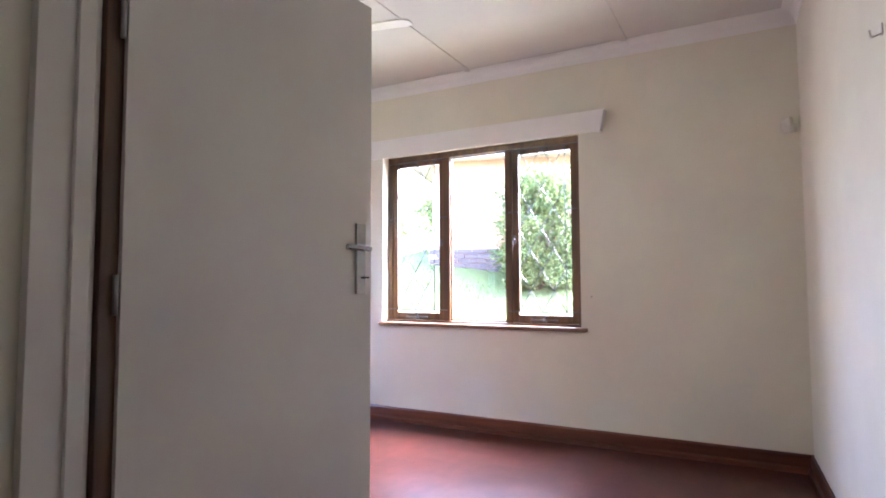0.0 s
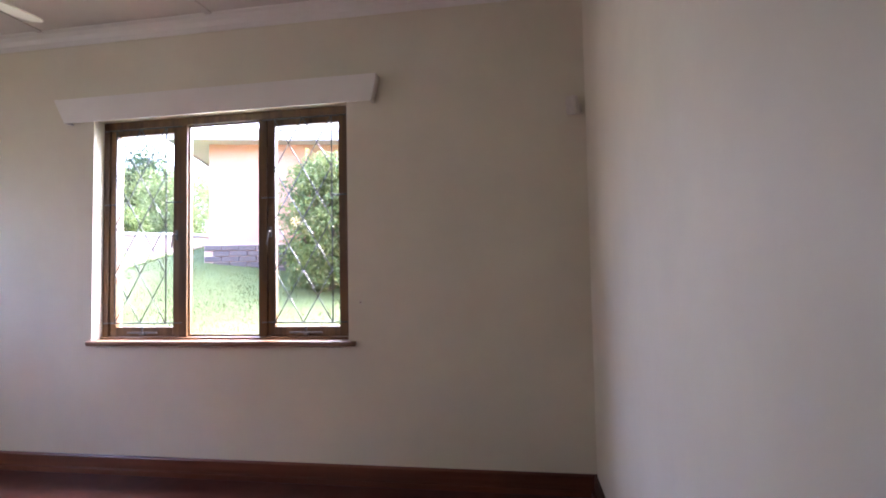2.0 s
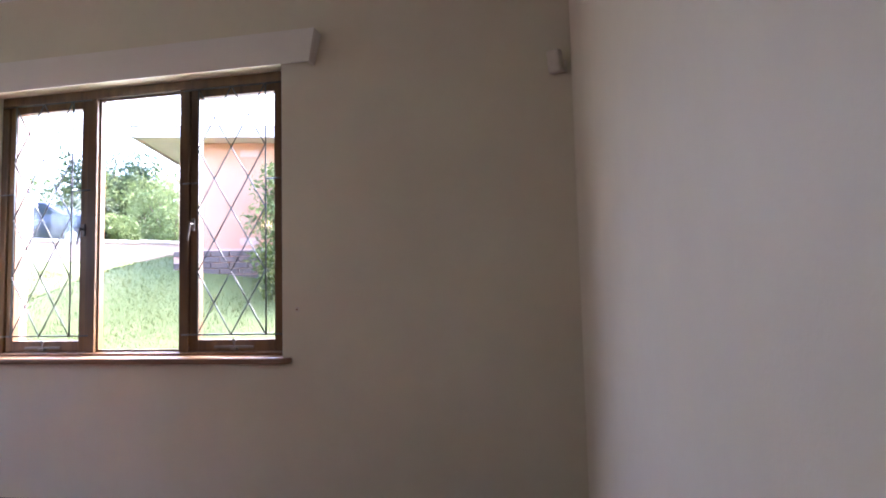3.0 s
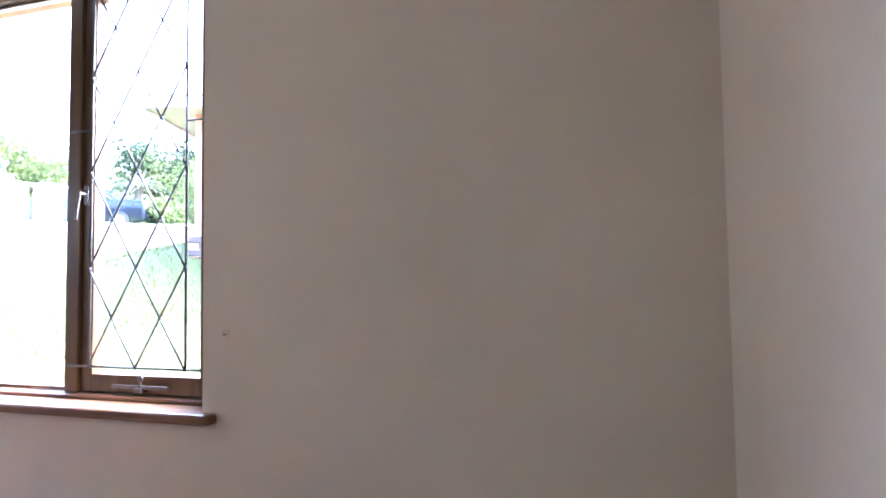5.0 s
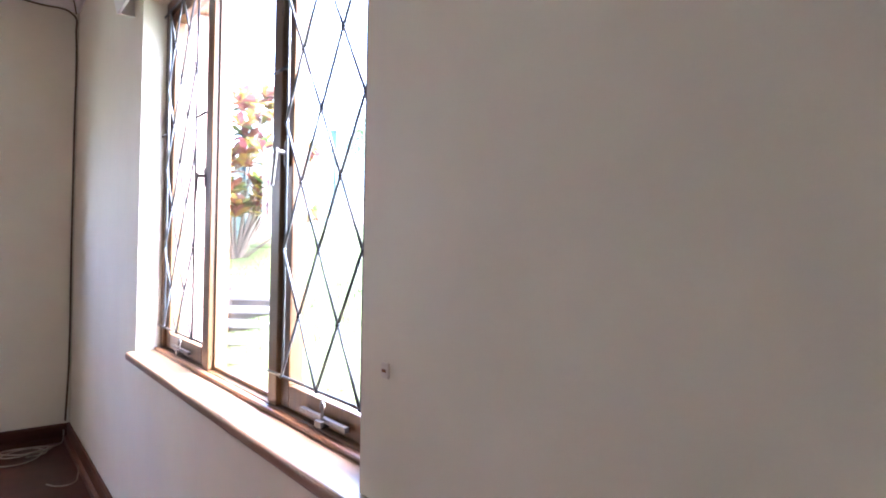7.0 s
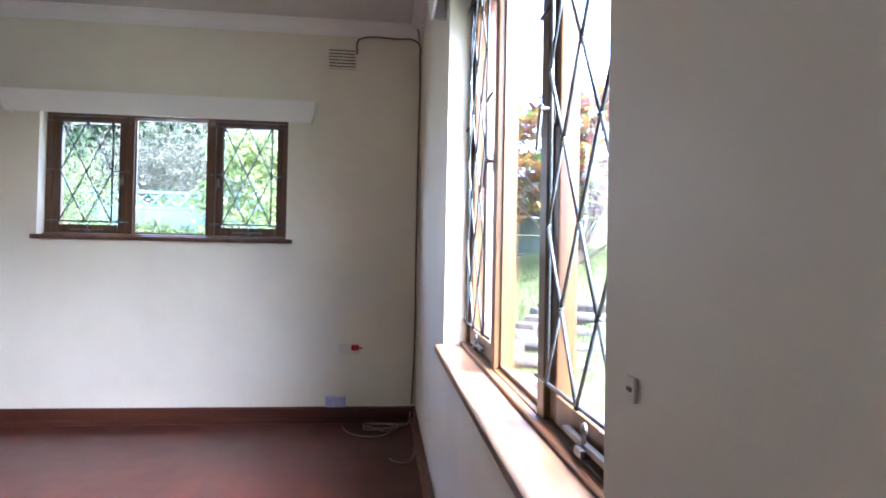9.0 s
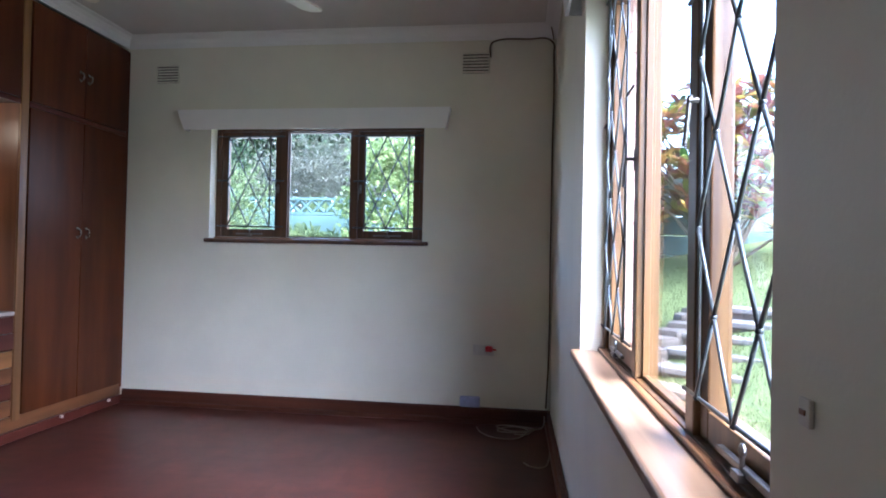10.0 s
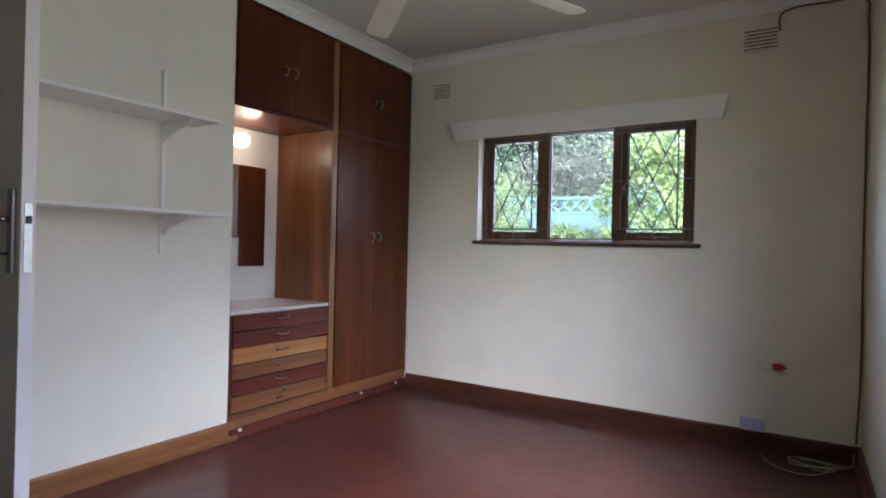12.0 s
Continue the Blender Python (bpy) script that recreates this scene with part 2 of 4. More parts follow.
def box(bm, x, y, z, bevel=0.0):
    """An upright box between pairs of x, y and z, with its edges eased."""
    c = Vector(((x[0] + x[1]) / 2, (y[0] + y[1]) / 2, (z[0] + z[1]) / 2))
    s = (abs(x[1] - x[0]), abs(y[1] - y[0]), abs(z[1] - z[0]))
    r = bmesh.ops.create_cube(bm, size=1, matrix=Matrix.Translation(c) @ Matrix.Diagonal((*s, 1)))
    if bevel:
        es = list({e for v in r["verts"] for e in v.link_edges})
        bmesh.ops.bevel(bm, geom=es, offset=bevel, segments=2, affect="EDGES", profile=0.6)
    return bm


def boxes(*rows, bevel=0.0):
    bm = bmesh.new()
    for x, y, z in rows:
        box(bm, x, y, z, bevel)
    return bm


def rod(bm, a, b, r, seg=8, r2=None):
    a, b = Vector(a), Vector(b)
    d = b - a
    q = d.to_track_quat("Z", "Y").to_matrix().to_4x4()
    bmesh.ops.create_cone(bm, cap_ends=True, segments=seg, radius1=r, radius2=r if r2 is None else r2,
                          depth=d.length, matrix=Matrix.Translation((a + b) / 2) @ q)
    return bm


def tube(name, pts, r, mat, parent=None, cyclic=False):
    """A bent round wire through the points, as a mesh."""
    cu = bpy.data.curves.new(name, "CURVE")
    cu.dimensions = "3D"
    cu.bevel_depth, cu.bevel_resolution, cu.resolution_u = r, 2, 6
    sp = cu.splines.new("BEZIER")
    sp.bezier_points.add(len(pts) - 1)
    for p, c in zip(sp.bezier_points, pts):
        p.co = c
        p.handle_left_type = p.handle_right_type = "AUTO"
    sp.use_cyclic_u = cyclic
    tmp = bpy.data.objects.new(name, cu)
    me = bpy.data.meshes.new_from_object(tmp)
    bpy.data.objects.remove(tmp)
    me.name = name
    me.materials.clear()
    me.materials.append(mat)
    ob = new(name, me)
    ob.parent = parent
    return smooth(ob)


def profile(name, pts, depth, mat, parent=None, m=None, bevel=0.0, label=""):
    """A flat outline in x and z, given thickness along y."""
    bm = bmesh.new()
    vs = [bm.verts.new((x, 0, z)) for x, z in pts]
    f = bm.faces.new(vs)
    r = bmesh.ops.extrude_face_region(bm, geom=[f])
    bmesh.ops.translate(bm, vec=(0, depth, 0), verts=[v for v in r["geom"] if isinstance(v, bmesh.types.BMVert)])
    bmesh.ops.recalc_face_normals(bm, faces=bm.faces)
    if bevel:
        bmesh.ops.bevel(bm, geom=list(bm.edges), offset=bevel, segments=2, affect="EDGES", profile=0.6)
    return part(name, bm, mat, parent, label, m)


# ---- the room ----
XW, YS, CEIL = -4.88, -3.26, 2.81      # west wall, south wall, ceiling
A_U, A_Z = (-3.075, -1.372), (0.80, 2.225)  # north window opening
C_U, C_Z = (-2.565, -0.93), (1.262, 2.15)   # west window opening


def east(y):
    return -0.045 * y


def wall_round(u, z, hole_u, hole_z, d):
    """Four boxes round one opening, in wall coordinates: u along, d through, z up."""
    return [((u[0], hole_u[0]), d, z), ((hole_u[1], u[1]), d, z),
            (hole_u, d, (z[0], hole_z[0])), (hole_u, d, (hole_z[1], z[1]))]


setting("wall_north", boxes(*wall_round((XW - 0.3, 0.5), (-0.3, 2.9), A_U, A_Z, (0, 0.165))), M_WALL,
        "cream painted plaster wall with a three-light window")
setting("wall_north_outer", boxes(*wall_round((XW - 0.3, 0.5), (-0.6, 2.95), (A_U[0] - 0.1, A_U[1] + 0.02), (0.72, 2.23), (0.165, 0.275))),
        M_PINK, "pink rendered outer face of the wall")
turn = Matrix.Rotation(radians(90), 4, "Z")
bm = boxes(*wall_round((-4.05, 0.0), (-0.3, 2.9), C_U, C_Z, (0, 0.165)))
bmesh.ops.transform(bm, matrix=Matrix.Translation((XW, 0, 0)) @ turn, verts=bm.verts)
setting("wall_west", bm, M_WALL, "cream painted plaster wall with a high window")
bm = boxes(*wall_round((-4.05, 0.0), (-0.6, 2.95), (C_U[0] - 0.02, C_U[1] + 0.02), (C_Z[0] - 0.08, C_Z[1] + 0.02), (0.165, 0.275)))
bmesh.ops.transform(bm, matrix=Matrix.Translation((XW, 0, 0)) @ turn, verts=bm.verts)
setting("wall_west_outer", bm, M_PINK, "pink rendered outer face of the wall")


def slab(pts, z0, z1):
    bm = bmesh.new()
    f = bm.faces.new([bm.verts.new((x, y, z0)) for x, y in pts])
    r = bmesh.ops.extrude_face_region(bm, geom=[f])
    bmesh.ops.translate(bm, vec=(0, 0, z1 - z0), verts=[v for v in r["geom"] if isinstance(v, bmesh.types.BMVert)])
    bmesh.ops.recalc_face_normals(bm, faces=bm.faces)
    return bm


YP = -5.6
setting("wall_east", slab([(0, 0), (0.2, 0), (east(YP) + 0.2, YP), (east(YP), YP)], -0.2, 2.9), M_WALL, "plain cream painted plaster wall")
setting("wall_south", boxes(((-3.05, -1.72), (YS - 0.16, YS), (0, 2.9))), M_WALL, "cream painted wall carrying two shelves")
setting("wall_niche_return", boxes(((-3.05, -2.93), (-3.85, YS - 0.16), (0, 2.9))), M_WALL)
setting("wall_behind_cupboard", boxes(((XW, -2.93), (-4.0, -3.85), (0, 2.9))), M_WALL)
setting("wall_passage_west", boxes(((-1.84, -1.72), (YP, YS - 0.16), (0, 2.9))), M_WALL)
setting("wall_passage_end", boxes(((-1.84, 0.6), (YP - 0.12, YP), (-0.2, 2.9))), M_WALL)
setting("ceiling", boxes(((XW - 0.25, 0.6), (YP - 0.1, 0.25), (CEIL, CEIL + 0.06)),
                         ((-3.44, -3.40), (YP, 0), (CEIL - 0.008, CEIL)), ((-2.24, -2.20), (YP, 0), (CEIL - 0.008, CEIL)),
                         ((-1.04, -1.00), (YP, 0), (CEIL - 0.008, CEIL))), M_CEIL, "white board ceiling with flat cover strips")
setting("house_roof", boxes(((XW - 0.45, 1.0), (YP - 0.3, 0.45), (3.0, 3.12)), ((XW - 0.45, 1.0), (0.43, 0.46), (2.9, 3.14))), M_FASCIA)


def cove(name, a, b, inward):
    """A hollow curved cornice from a to b; inward is the way into the room."""
    a, b, w = Vector((*a, 0)), Vector((*b, 0)), Vector((*inward, 0))
    bm = bmesh.new()
    prof = [(0, CEIL - 0.085), (0.006, CEIL - 0.085)]
    prof += [(0.006 + 0.074 * (1 - math.cos(radians(t))), CEIL - 0.082 + 0.076 * math.sin(radians(t))) for t in (0, 22, 45, 68, 90)]
    prof += [(0.085, CEIL)]
    rows = [[bm.verts.new(p + w * d + Vector((0, 0, z))) for d, z in prof] for p in (a, b)]
    for i in range(len(prof) - 1):
        bm.faces.new((rows[0][i], rows[0][i + 1], rows[1][i + 1], rows[1][i]))
    return setting(name, bm, M_TRIM, "white coved plaster cornice")


cove("cornice_north", (XW, 0), (0, 0), (0, -1))
cove("cornice_west", (XW, YS), (XW, 0), (1, 0))
cove("cornice_south", (XW, YS), (-1.72, YS), (0, 1))
cove("cornice_east", (0, 0), (east(YP), YP), (-1, 0))


def skirting(name, a, b, inward, mat, h=0.11):
    a, b, w = Vector((*a, 0)), Vector((*b, 0)), Vector((*inward, 0))
    bm = bmesh.new()
    prof = [(0.004, h), (0.012, h), (0.018, h - 0.012), (0.018, 0.035), (0.034, 0.028), (0.036, 0.0)]
    rows = [[bm.verts.new(p + w * d + Vector((0, 0, z))) for d, z in prof] for p in (a, b)]
    for i in range(len(prof) - 1):
        bm.faces.new((rows[0][i], rows[0][i + 1], rows[1][i + 1], rows[1][i]))
    return setting(name, bm, mat, "varnished red-brown wooden skirting board")


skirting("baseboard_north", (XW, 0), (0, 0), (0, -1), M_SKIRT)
# West and east boards take the copy with shade in its colour.
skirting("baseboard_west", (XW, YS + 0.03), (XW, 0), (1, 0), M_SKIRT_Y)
skirting("baseboard_south", (-3.10, YS), (-1.76, YS), (0, 1), M_SKIRT_O)
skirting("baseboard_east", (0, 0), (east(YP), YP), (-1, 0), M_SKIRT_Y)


# ---- windows ----
def rounded_board(u0, u1, d0, d1, z0, z1, r):
    """A sill board, its inner edge and inner corners rounded."""
    bm = bmesh.new()
    pts = [(u0, d1), (u0, d0 + r)]
    pts += [(u0 + r - r * math.cos(radians(t)), d0 + r - r * math.sin(radians(t))) for t in (30, 60, 90)]
    pts += [(u1 - r + r * math.sin(radians(t)), d0 + r - r * math.cos(radians(t))) for t in (0, 30, 60, 90)]
    pts += [(u1, d1)]
    f = bm.faces.new([bm.verts.new((u, d, z0)) for u, d in pts])
    r_ = bmesh.ops.extrude_face_region(bm, geom=[f])
    bmesh.ops.translate(bm, vec=(0, 0, z1 - z0), verts=[v for v in r_["geom"] if isinstance(v, bmesh.types.BMVert)])
    bmesh.ops.recalc_face_normals(bm, faces=bm.faces)
    es = [e for e in bm.edges if abs(e.verts[0].co.z - e.verts[1].co.z) < 1e-6 and min(v.co.y for v in e.verts) < d1 - 1e-4]
    bmesh.ops.bevel(bm, geom=es, offset=0.009, segments=3, affect="EDGES", profile=0.5)
    return bm


def lattice(u0, u1, z0, z1, d, r, tie_z, out_u):
    """Diamond burglar bars: two diamonds wide, with uprights, a long foot bar and short ties."""
    bm = bmesh.new()
    w = (u1 - u0) / 2
    n = max(1, round((z1 - z0) / (w * 1.74)))
    h = (z1 - z0) / n
    for u in (u0, u1):
        rod(bm, (u, d, z0 - 0.005), (u, d, z1), r)
    for z in (z0, z1):
        rod(bm, (out_u[0], d, z), (out_u[1], d, z), r)
    for k in range(n):
        b, t, m = z0 + k * h, z0 + (k + 1) * h, z0 + (k + 0.5) * h
        for i in (0, 1):
            a, c, e = u0 + i * w, u0 + (i + 0.5) * w, u0 + (i + 1) * w
            for p, q in (((a, b), (c, m)), ((c, m), (e, t)), ((e, b), (c, m)), ((c, m), (a, t))):
                rod(bm, (p[0], d - 0.004, p[1]), (q[0], d - 0.004, q[1]), r * 0.9, 6)
            bmesh.ops.create_icosphere(bm, subdivisions=1, radius=r * 1.7, matrix=Matrix.Translation((c, d - 0.004, m)))
            for u in (a, e):
                bmesh.ops.create_icosphere(bm, subdivisions=1, radius=r * 1.6, matrix=Matrix.Translation((u, d - 0.003, b)))
    rod(bm, (out_u[0], d, tie_z), (u0, d, tie_z), r)
    rod(bm, (u1, d, tie_z), (out_u[1], d, tie_z), r)
    return bm


def window(name, label, m, u, z, mull, sill, bar_z, tie_z, bar_r, wood):
    """A timber window: fixed middle light and a barred casement either side. u, z: the opening."""
    win = tagged(new(name), label, kind="structure")
    win.matrix_basis = m
    j, d = 0.042, (0.088, 0.152)
    fr = boxes((u, d, (z[1] - 0.05, z[1])), (u, d, (z[0], z[0] + 0.028)),
               ((u[0], u[0] + j), d, (z[0] + 0.028, z[1] - 0.05)), ((u[1] - j, u[1]), d, (z[0] + 0.028, z[1] - 0.05)),
               *[(q, d, (z[0] + 0.028, z[1] - 0.05)) for q in mull], bevel=0.004)
    part("window_frame", fr, wood, win)
    sl = rounded_board(sill[0], sill[1], sill[2], 0.088, z[0] - 0.018, z[0] + 0.012, 0.03)
    part("window_sill", sl, M_SILL if wood is M_FRAME else M_FRAMEC, win, "worn varnished wooden sill board")
    part("window_sill_bead", boxes((u, (0.066, 0.088), (z[0] + 0.012, z[0] + 0.026)), bevel=0.006), M_FRAMEH, win)
    zb, zt = z[0] + 0.03, z[1] - 0.052
    mid = (mull[0][1], mull[1][0])
    part("pane", boxes(((mid[0], mid[1]), (0.125, 0.129), (zb - 0.002, zt + 0.002))), M_GLASS, win).visible_shadow = False
    bead = boxes(((mid[0], mid[0] + 0.01), (0.108, 0.124), (zb, zt)), ((mid[1] - 0.01, mid[1]), (0.108, 0.124), (zb, zt)),
                 ((mid[0] + 0.01, mid[1] - 0.01), (0.108, 0.124), (zb, zb + 0.01)), ((mid[0] + 0.01, mid[1] - 0.01), (0.108, 0.124), (zt - 0.01, zt)))
    part("glazing_bead", bead, wood, win)
    for (a, b), handle_u in (((u[0] + j, mull[0][0]), mull[0][0] - 0.022), ((mull[1][1], u[1] - j), mull[1][1] + 0.022)):
        a, b = a + 0.002, b - 0.002
        sd, st, rail = (0.100, 0.142), 0.046, 0.058
        cs = part("casement", boxes(((a, a + st), sd, (zb, zt)), ((b - st, b), sd, (zb, zt)),
                                    ((a + st, b - st), sd, (zb, zb + rail)), ((a + st, b - st), sd, (zt - 0.042, zt)), bevel=0.004),
                  wood, win, "dark varnished casement, closed")
        part("pane", boxes(((a + st, b - st), (0.118, 0.122), (zb + rail, zt - 0.042))), M_GLASS, cs).visible_shadow = False
        hz = (z[0] + z[1]) / 2 - 0.04
        hb = boxes(((handle_u - 0.009, handle_u + 0.009), (0.09, 0.10), (hz - 0.035, hz + 0.03)), bevel=0.003)
        rod(hb, (handle_u, 0.1, hz), (handle_u, 0.065, hz), 0.006)
        rod(hb, (handle_u, 0.068, hz + 0.01), (handle_u - 0.010, 0.062, hz - 0.085), 0.005)
        part("casement_handle", hb, M_HARD, cs, "steel casement fastener")
        cu = (a + b) / 2
        sb = boxes(((cu - 0.11, cu + 0.10), (0.083, 0.095), (zb + 0.017, zb + 0.029)), bevel=0.002)
        box(sb, (cu - 0.015, cu + 0.015), (0.072, 0.1), (zb + 0.008, zb + 0.022), 0.002)
        rod(sb, (cu, 0.084, zb + 0.025), (cu, 0.084, zb + 0.05), 0.004)
        bmesh.ops.create_uvsphere(sb, u_segments=10, v_segments=6, radius=0.011, matrix=Matrix.Translation((cu, 0.084, zb + 0.053)) @ Matrix.Diagonal((1, 0.5, 1, 1)))
        part("stay_bar", sb, M_HARD, cs, "steel stay with a thumb screw")
        w = b - a
        lt = lattice(a + st + 0.012, b - st - 0.034 * w / 0.5, bar_z[0], bar_z[1], 0.078, bar_r, tie_z, (a - 0.03, b + 0.03))
        smooth(part("burglar_bars", lt, M_BAR, win, "diamond lattice of dark steel bars"))
    return win


window("window_1", "three-light brown wooden window with diamond burglar bars", Matrix.Identity(4), A_U, A_Z,
       ((-2.528, -2.472), (-1.98, -1.926)), (-3.105, -1.325, -0.038), (0.915, 2.165), 1.68, 0.0040, M_FRAME)
window("window_2", "wide low wooden window with diamond burglar bars", Matrix.Translation((XW, 0, 0)) @ turn, C_U, C_Z,
       ((-2.045, -1.99), (-1.497, -1.443)), (-2.60, -0.885, -0.036), (1.372, 2.06), 1.72, 0.0060, M_FRAMEC)


def pelmet(name, label, m, top, bottom, z, d):
    """A hollow white pelmet: leaning front board, slanting ends, lid and curtain rail."""
    p = thing(name, label, "pelmet", m=m)
    bm = bmesh.new()
    def plate(q):
        f = bm.faces.new([bm.verts.new(c) for c in q])
        r = bmesh.ops.extrude_face_region(bm, geom=[f])
        f.normal_update()
        bmesh.ops.translate(bm, vec=-f.normal * 0.012, verts=[v for v in r["geom"] if isinstance(v, bmesh.types.BMVert)])
    (a, b), (c, e) = top, bottom
    plate([(c, -d + 0.02, z[0]), (e, -d + 0.02, z[0]), (b, -d, z[1]), (a, -d, z[1])])
    bmesh.ops.recalc_face_normals(bm, faces=bm.faces)
    part("front_board", bm, M_TRIM, p)
    for s, t in ((a, c), (b, e)):
        k = 0.013 if s == a else -0.013
        bm = bmesh.new()
        vs = [bm.verts.new(q) for q in ((s, -d + 0.004, z[1]), (t, -d + 0.023, z[0]), (t, -0.001, z[0]), (s, -0.001, z[1]),
                                        (s + k, -d + 0.004, z[1]), (t + k, -d + 0.023, z[0]), (t + k, -0.001, z[0]), (s + k, -0.001, z[1]))]
        for q in ((0, 1, 2, 3), (7, 6, 5, 4), (0, 4, 5, 1), (1, 5, 6, 2), (2, 6, 7, 3), (3, 7, 4, 0)):
            bm.faces.new([vs[i] for i in q])
        bmesh.ops.recalc_face_normals(bm, faces=bm.faces)
        part("end_board", bm, M_TRIM, p)
    part("lid", boxes(((a + 0.015, b - 0.015), (-d + 0.014, -0.001), (z[1] - 0.014, z[1] - 0.003))), M_TRIM, p)
    part("curtain_rail", boxes(((c + 0.05, e - 0.05), (-0.055, -0.04), (z[1] - 0.04, z[1] - 0.016)), bevel=0.003), M_WHITEP, p)
    return p


pelmet("pelmet", "white painted wooden pelmet above the large window", Matrix.Identity(4), (-3.295, -1.165), (-3.235, -1.20), (2.196, 2.345), 0.075)
pelmet("pelmet", "white painted wooden pelmet above the small window", Matrix.Translation((XW, 0, 0)) @ turn, (-2.79, -0.735), (-2.745, -0.765), (2.083, 2.228), 0.085)


# ---- built-in cupboards along the south wall ----
YF = YS            # front plane
YB = -3.83


def pull(bm, x, z, y=YF + 0.019, w=0.09, tilt=0.0):
    """A bow handle standing off the board, lying level or upright."""
    c, s = math.cos(tilt) * w / 2, math.sin(tilt) * w / 2
    a, b = Vector((x - c, y, z - s)), Vector((x + c, y, z + s))
    k = Vector((0, 0.026, 0))
    pts = [a, a + k * 0.8 + (b - a) * 0.12, a + k + (b - a) * 0.3, a + k + (b - a) * 0.7, b + k * 0.8 - (b - a) * 0.12, b]
    for p, q in zip(pts, pts[1:]):
        rod(bm, p, q, 0.0055, 8)
    for p in (a, b):
        rod(bm, p, p + Vector((0, 0.004, 0)), 0.011, 10)
    return bm


wardrobe = thing("wardrobe", "tall built-in dark mahogany wardrobe with double doors, closed", "wardrobe")
part("carcass", boxes(((XW + 0.005, XW + 0.03), (YB, YF), (0.12, 2.05)), ((-3.955, -3.93), (YB, YF - 0.002), (0.12, 2.05)),
                      ((XW + 0.03, -3.955), (YB, YF), (0.12, 0.145)), ((XW + 0.03, -3.955), (YB, YF), (2.03, 2.05)),
                      ((XW + 0.03, -3.955), (YB, YB + 0.01), (0.145, 2.03))), M_MAHOG, wardrobe)
part("edge_post", boxes(((-3.96, -3.905), (YF - 0.002, YF + 0.012), (0.12, 2.71)), bevel=0.003), M_POST, wardrobe, "lighter worn wooden edging strip")
for x0, x1, hx in ((-4.862, -4.417, -4.455), (-4.411, -3.965, -4.375)):
    dr = part("door", boxes(((x0, x1), (YF, YF + 0.018), (0.15, 2.035)), bevel=0.003), M_MAHOG, wardrobe)
    smooth(part("handle", pull(bmesh.new(), hx, 1.28, w=0.06, tilt=math.pi / 2), M_CHROME, dr, "worn chrome bow handle"))
part("wall_strip", boxes(((XW + 0.001, XW + 0.016), (YF, YF + 0.014), (0.12, 2.70)), bevel=0.003), M_MAHOG, wardrobe)


def top_box(x0, x1, label, hx):
    c = thing("top_cupboard", label, "cupboard", "cupboards under the ceiling")
    part("carcass", boxes(((x0, x1), (YB, YF - 0.001), (2.052, 2.075)), ((x0, x1), (YB, YF - 0.001), (2.69, 2.71)),
                          ((x0, x0 + 0.02), (YB, YF - 0.001), (2.075, 2.69)), ((x1 - 0.02, x1), (YB, YF - 0.001), (2.075, 2.69)),
                          ((x0 + 0.02, x1 - 0.02), (YB, YB + 0.01), (2.075, 2.69))), M_MAHOGX, c)
    part("bottom_rail", boxes(((x0, x1), (YF, YF + 0.012), (2.042, 2.072)), bevel=0.003), M_MAHOGX, c)
    mid = (x0 + x1) / 2
    for a, b, h in ((x0 + 0.008, mid - 0.002, mid - 0.04), (mid + 0.002, x1 - 0.008, mid + 0.04)):
        d = part("door", boxes(((a, b), (YF, YF + 0.018), (2.076, 2.70)), bevel=0.003), M_MAHOG, c)
        smooth(part("handle", pull(bmesh.new(), h + hx, 2.352, w=0.055, tilt=math.pi / 2), M_CHROME, d, "worn chrome bow handle"))
    return c


top_box(XW + 0.018, -3.963, "dark mahogany overhead cupboard above the wardrobe doors", 0.01)
top_box(-3.902, -3.052, "dark mahogany overhead cupboard above the dressing niche", 0.0)

dresser = thing("dressing_chest", "built-in chest of six mismatched wooden drawers", "chest of drawers")
part("carcass", boxes(((-3.075, -3.052), (YB, YF - 0.002), (0.13, 0.758)), ((-3.928, -3.905), (YB, YF - 0.002), (0.13, 0.758)),
                      ((-3.905, -3.075), (YB, YB + 0.01), (0.13, 0.758)), ((-3.905, -3.075), (YB, YF - 0.03), (0.12, 0.145))), M_MAHOGX, dresser)
edges = (0.756, 0.652, 0.551, 0.448, 0.351, 0.254, 0.152)
looks = (M_MAHOGX, M_MAHOGX, M_ORANGE, M_BROWN, M_MAHOGX, M_BROWN)
drawer_words = ("dark red drawer front", "dark red drawer front, slightly askew", "faded orange drawer front", "brown drawer front", "dark red drawer front", "brown drawer front with a crooked handle")
for i in range(6):
    z1, z0 = edges[i] - 0.003, edges[i + 1] + 0.003
    tw = (0.0, 0.5, -0.3, 0.0, 0.0, 0.0)[i]
    dm = Matrix.Translation((-3.49, YF + (0.004, 0.010, 0.002, 0.0, 0.0, 0.003)[i], (z0 + z1) / 2)) @ Matrix.Rotation(radians(tw), 4, "Y")
    hh = (z1 - z0) / 2
    dw = part("drawer", boxes(((-0.414, 0.412), (-0.02, 0.0), (-hh, hh)), ((-0.38, 0.38), (-0.45, -0.02), (-hh + 0.01, hh - 0.02)), bevel=0.0025),
              looks[i], dresser, drawer_words[i], dm)
    hb = pull(bmesh.new(), 0.015, 0.006, 0.0, 0.085 if i < 5 else 0.075, 0.0 if i < 5 else -0.7)
    smooth(part("handle", hb, M_CHROME, dw, "worn chrome bow handle"))
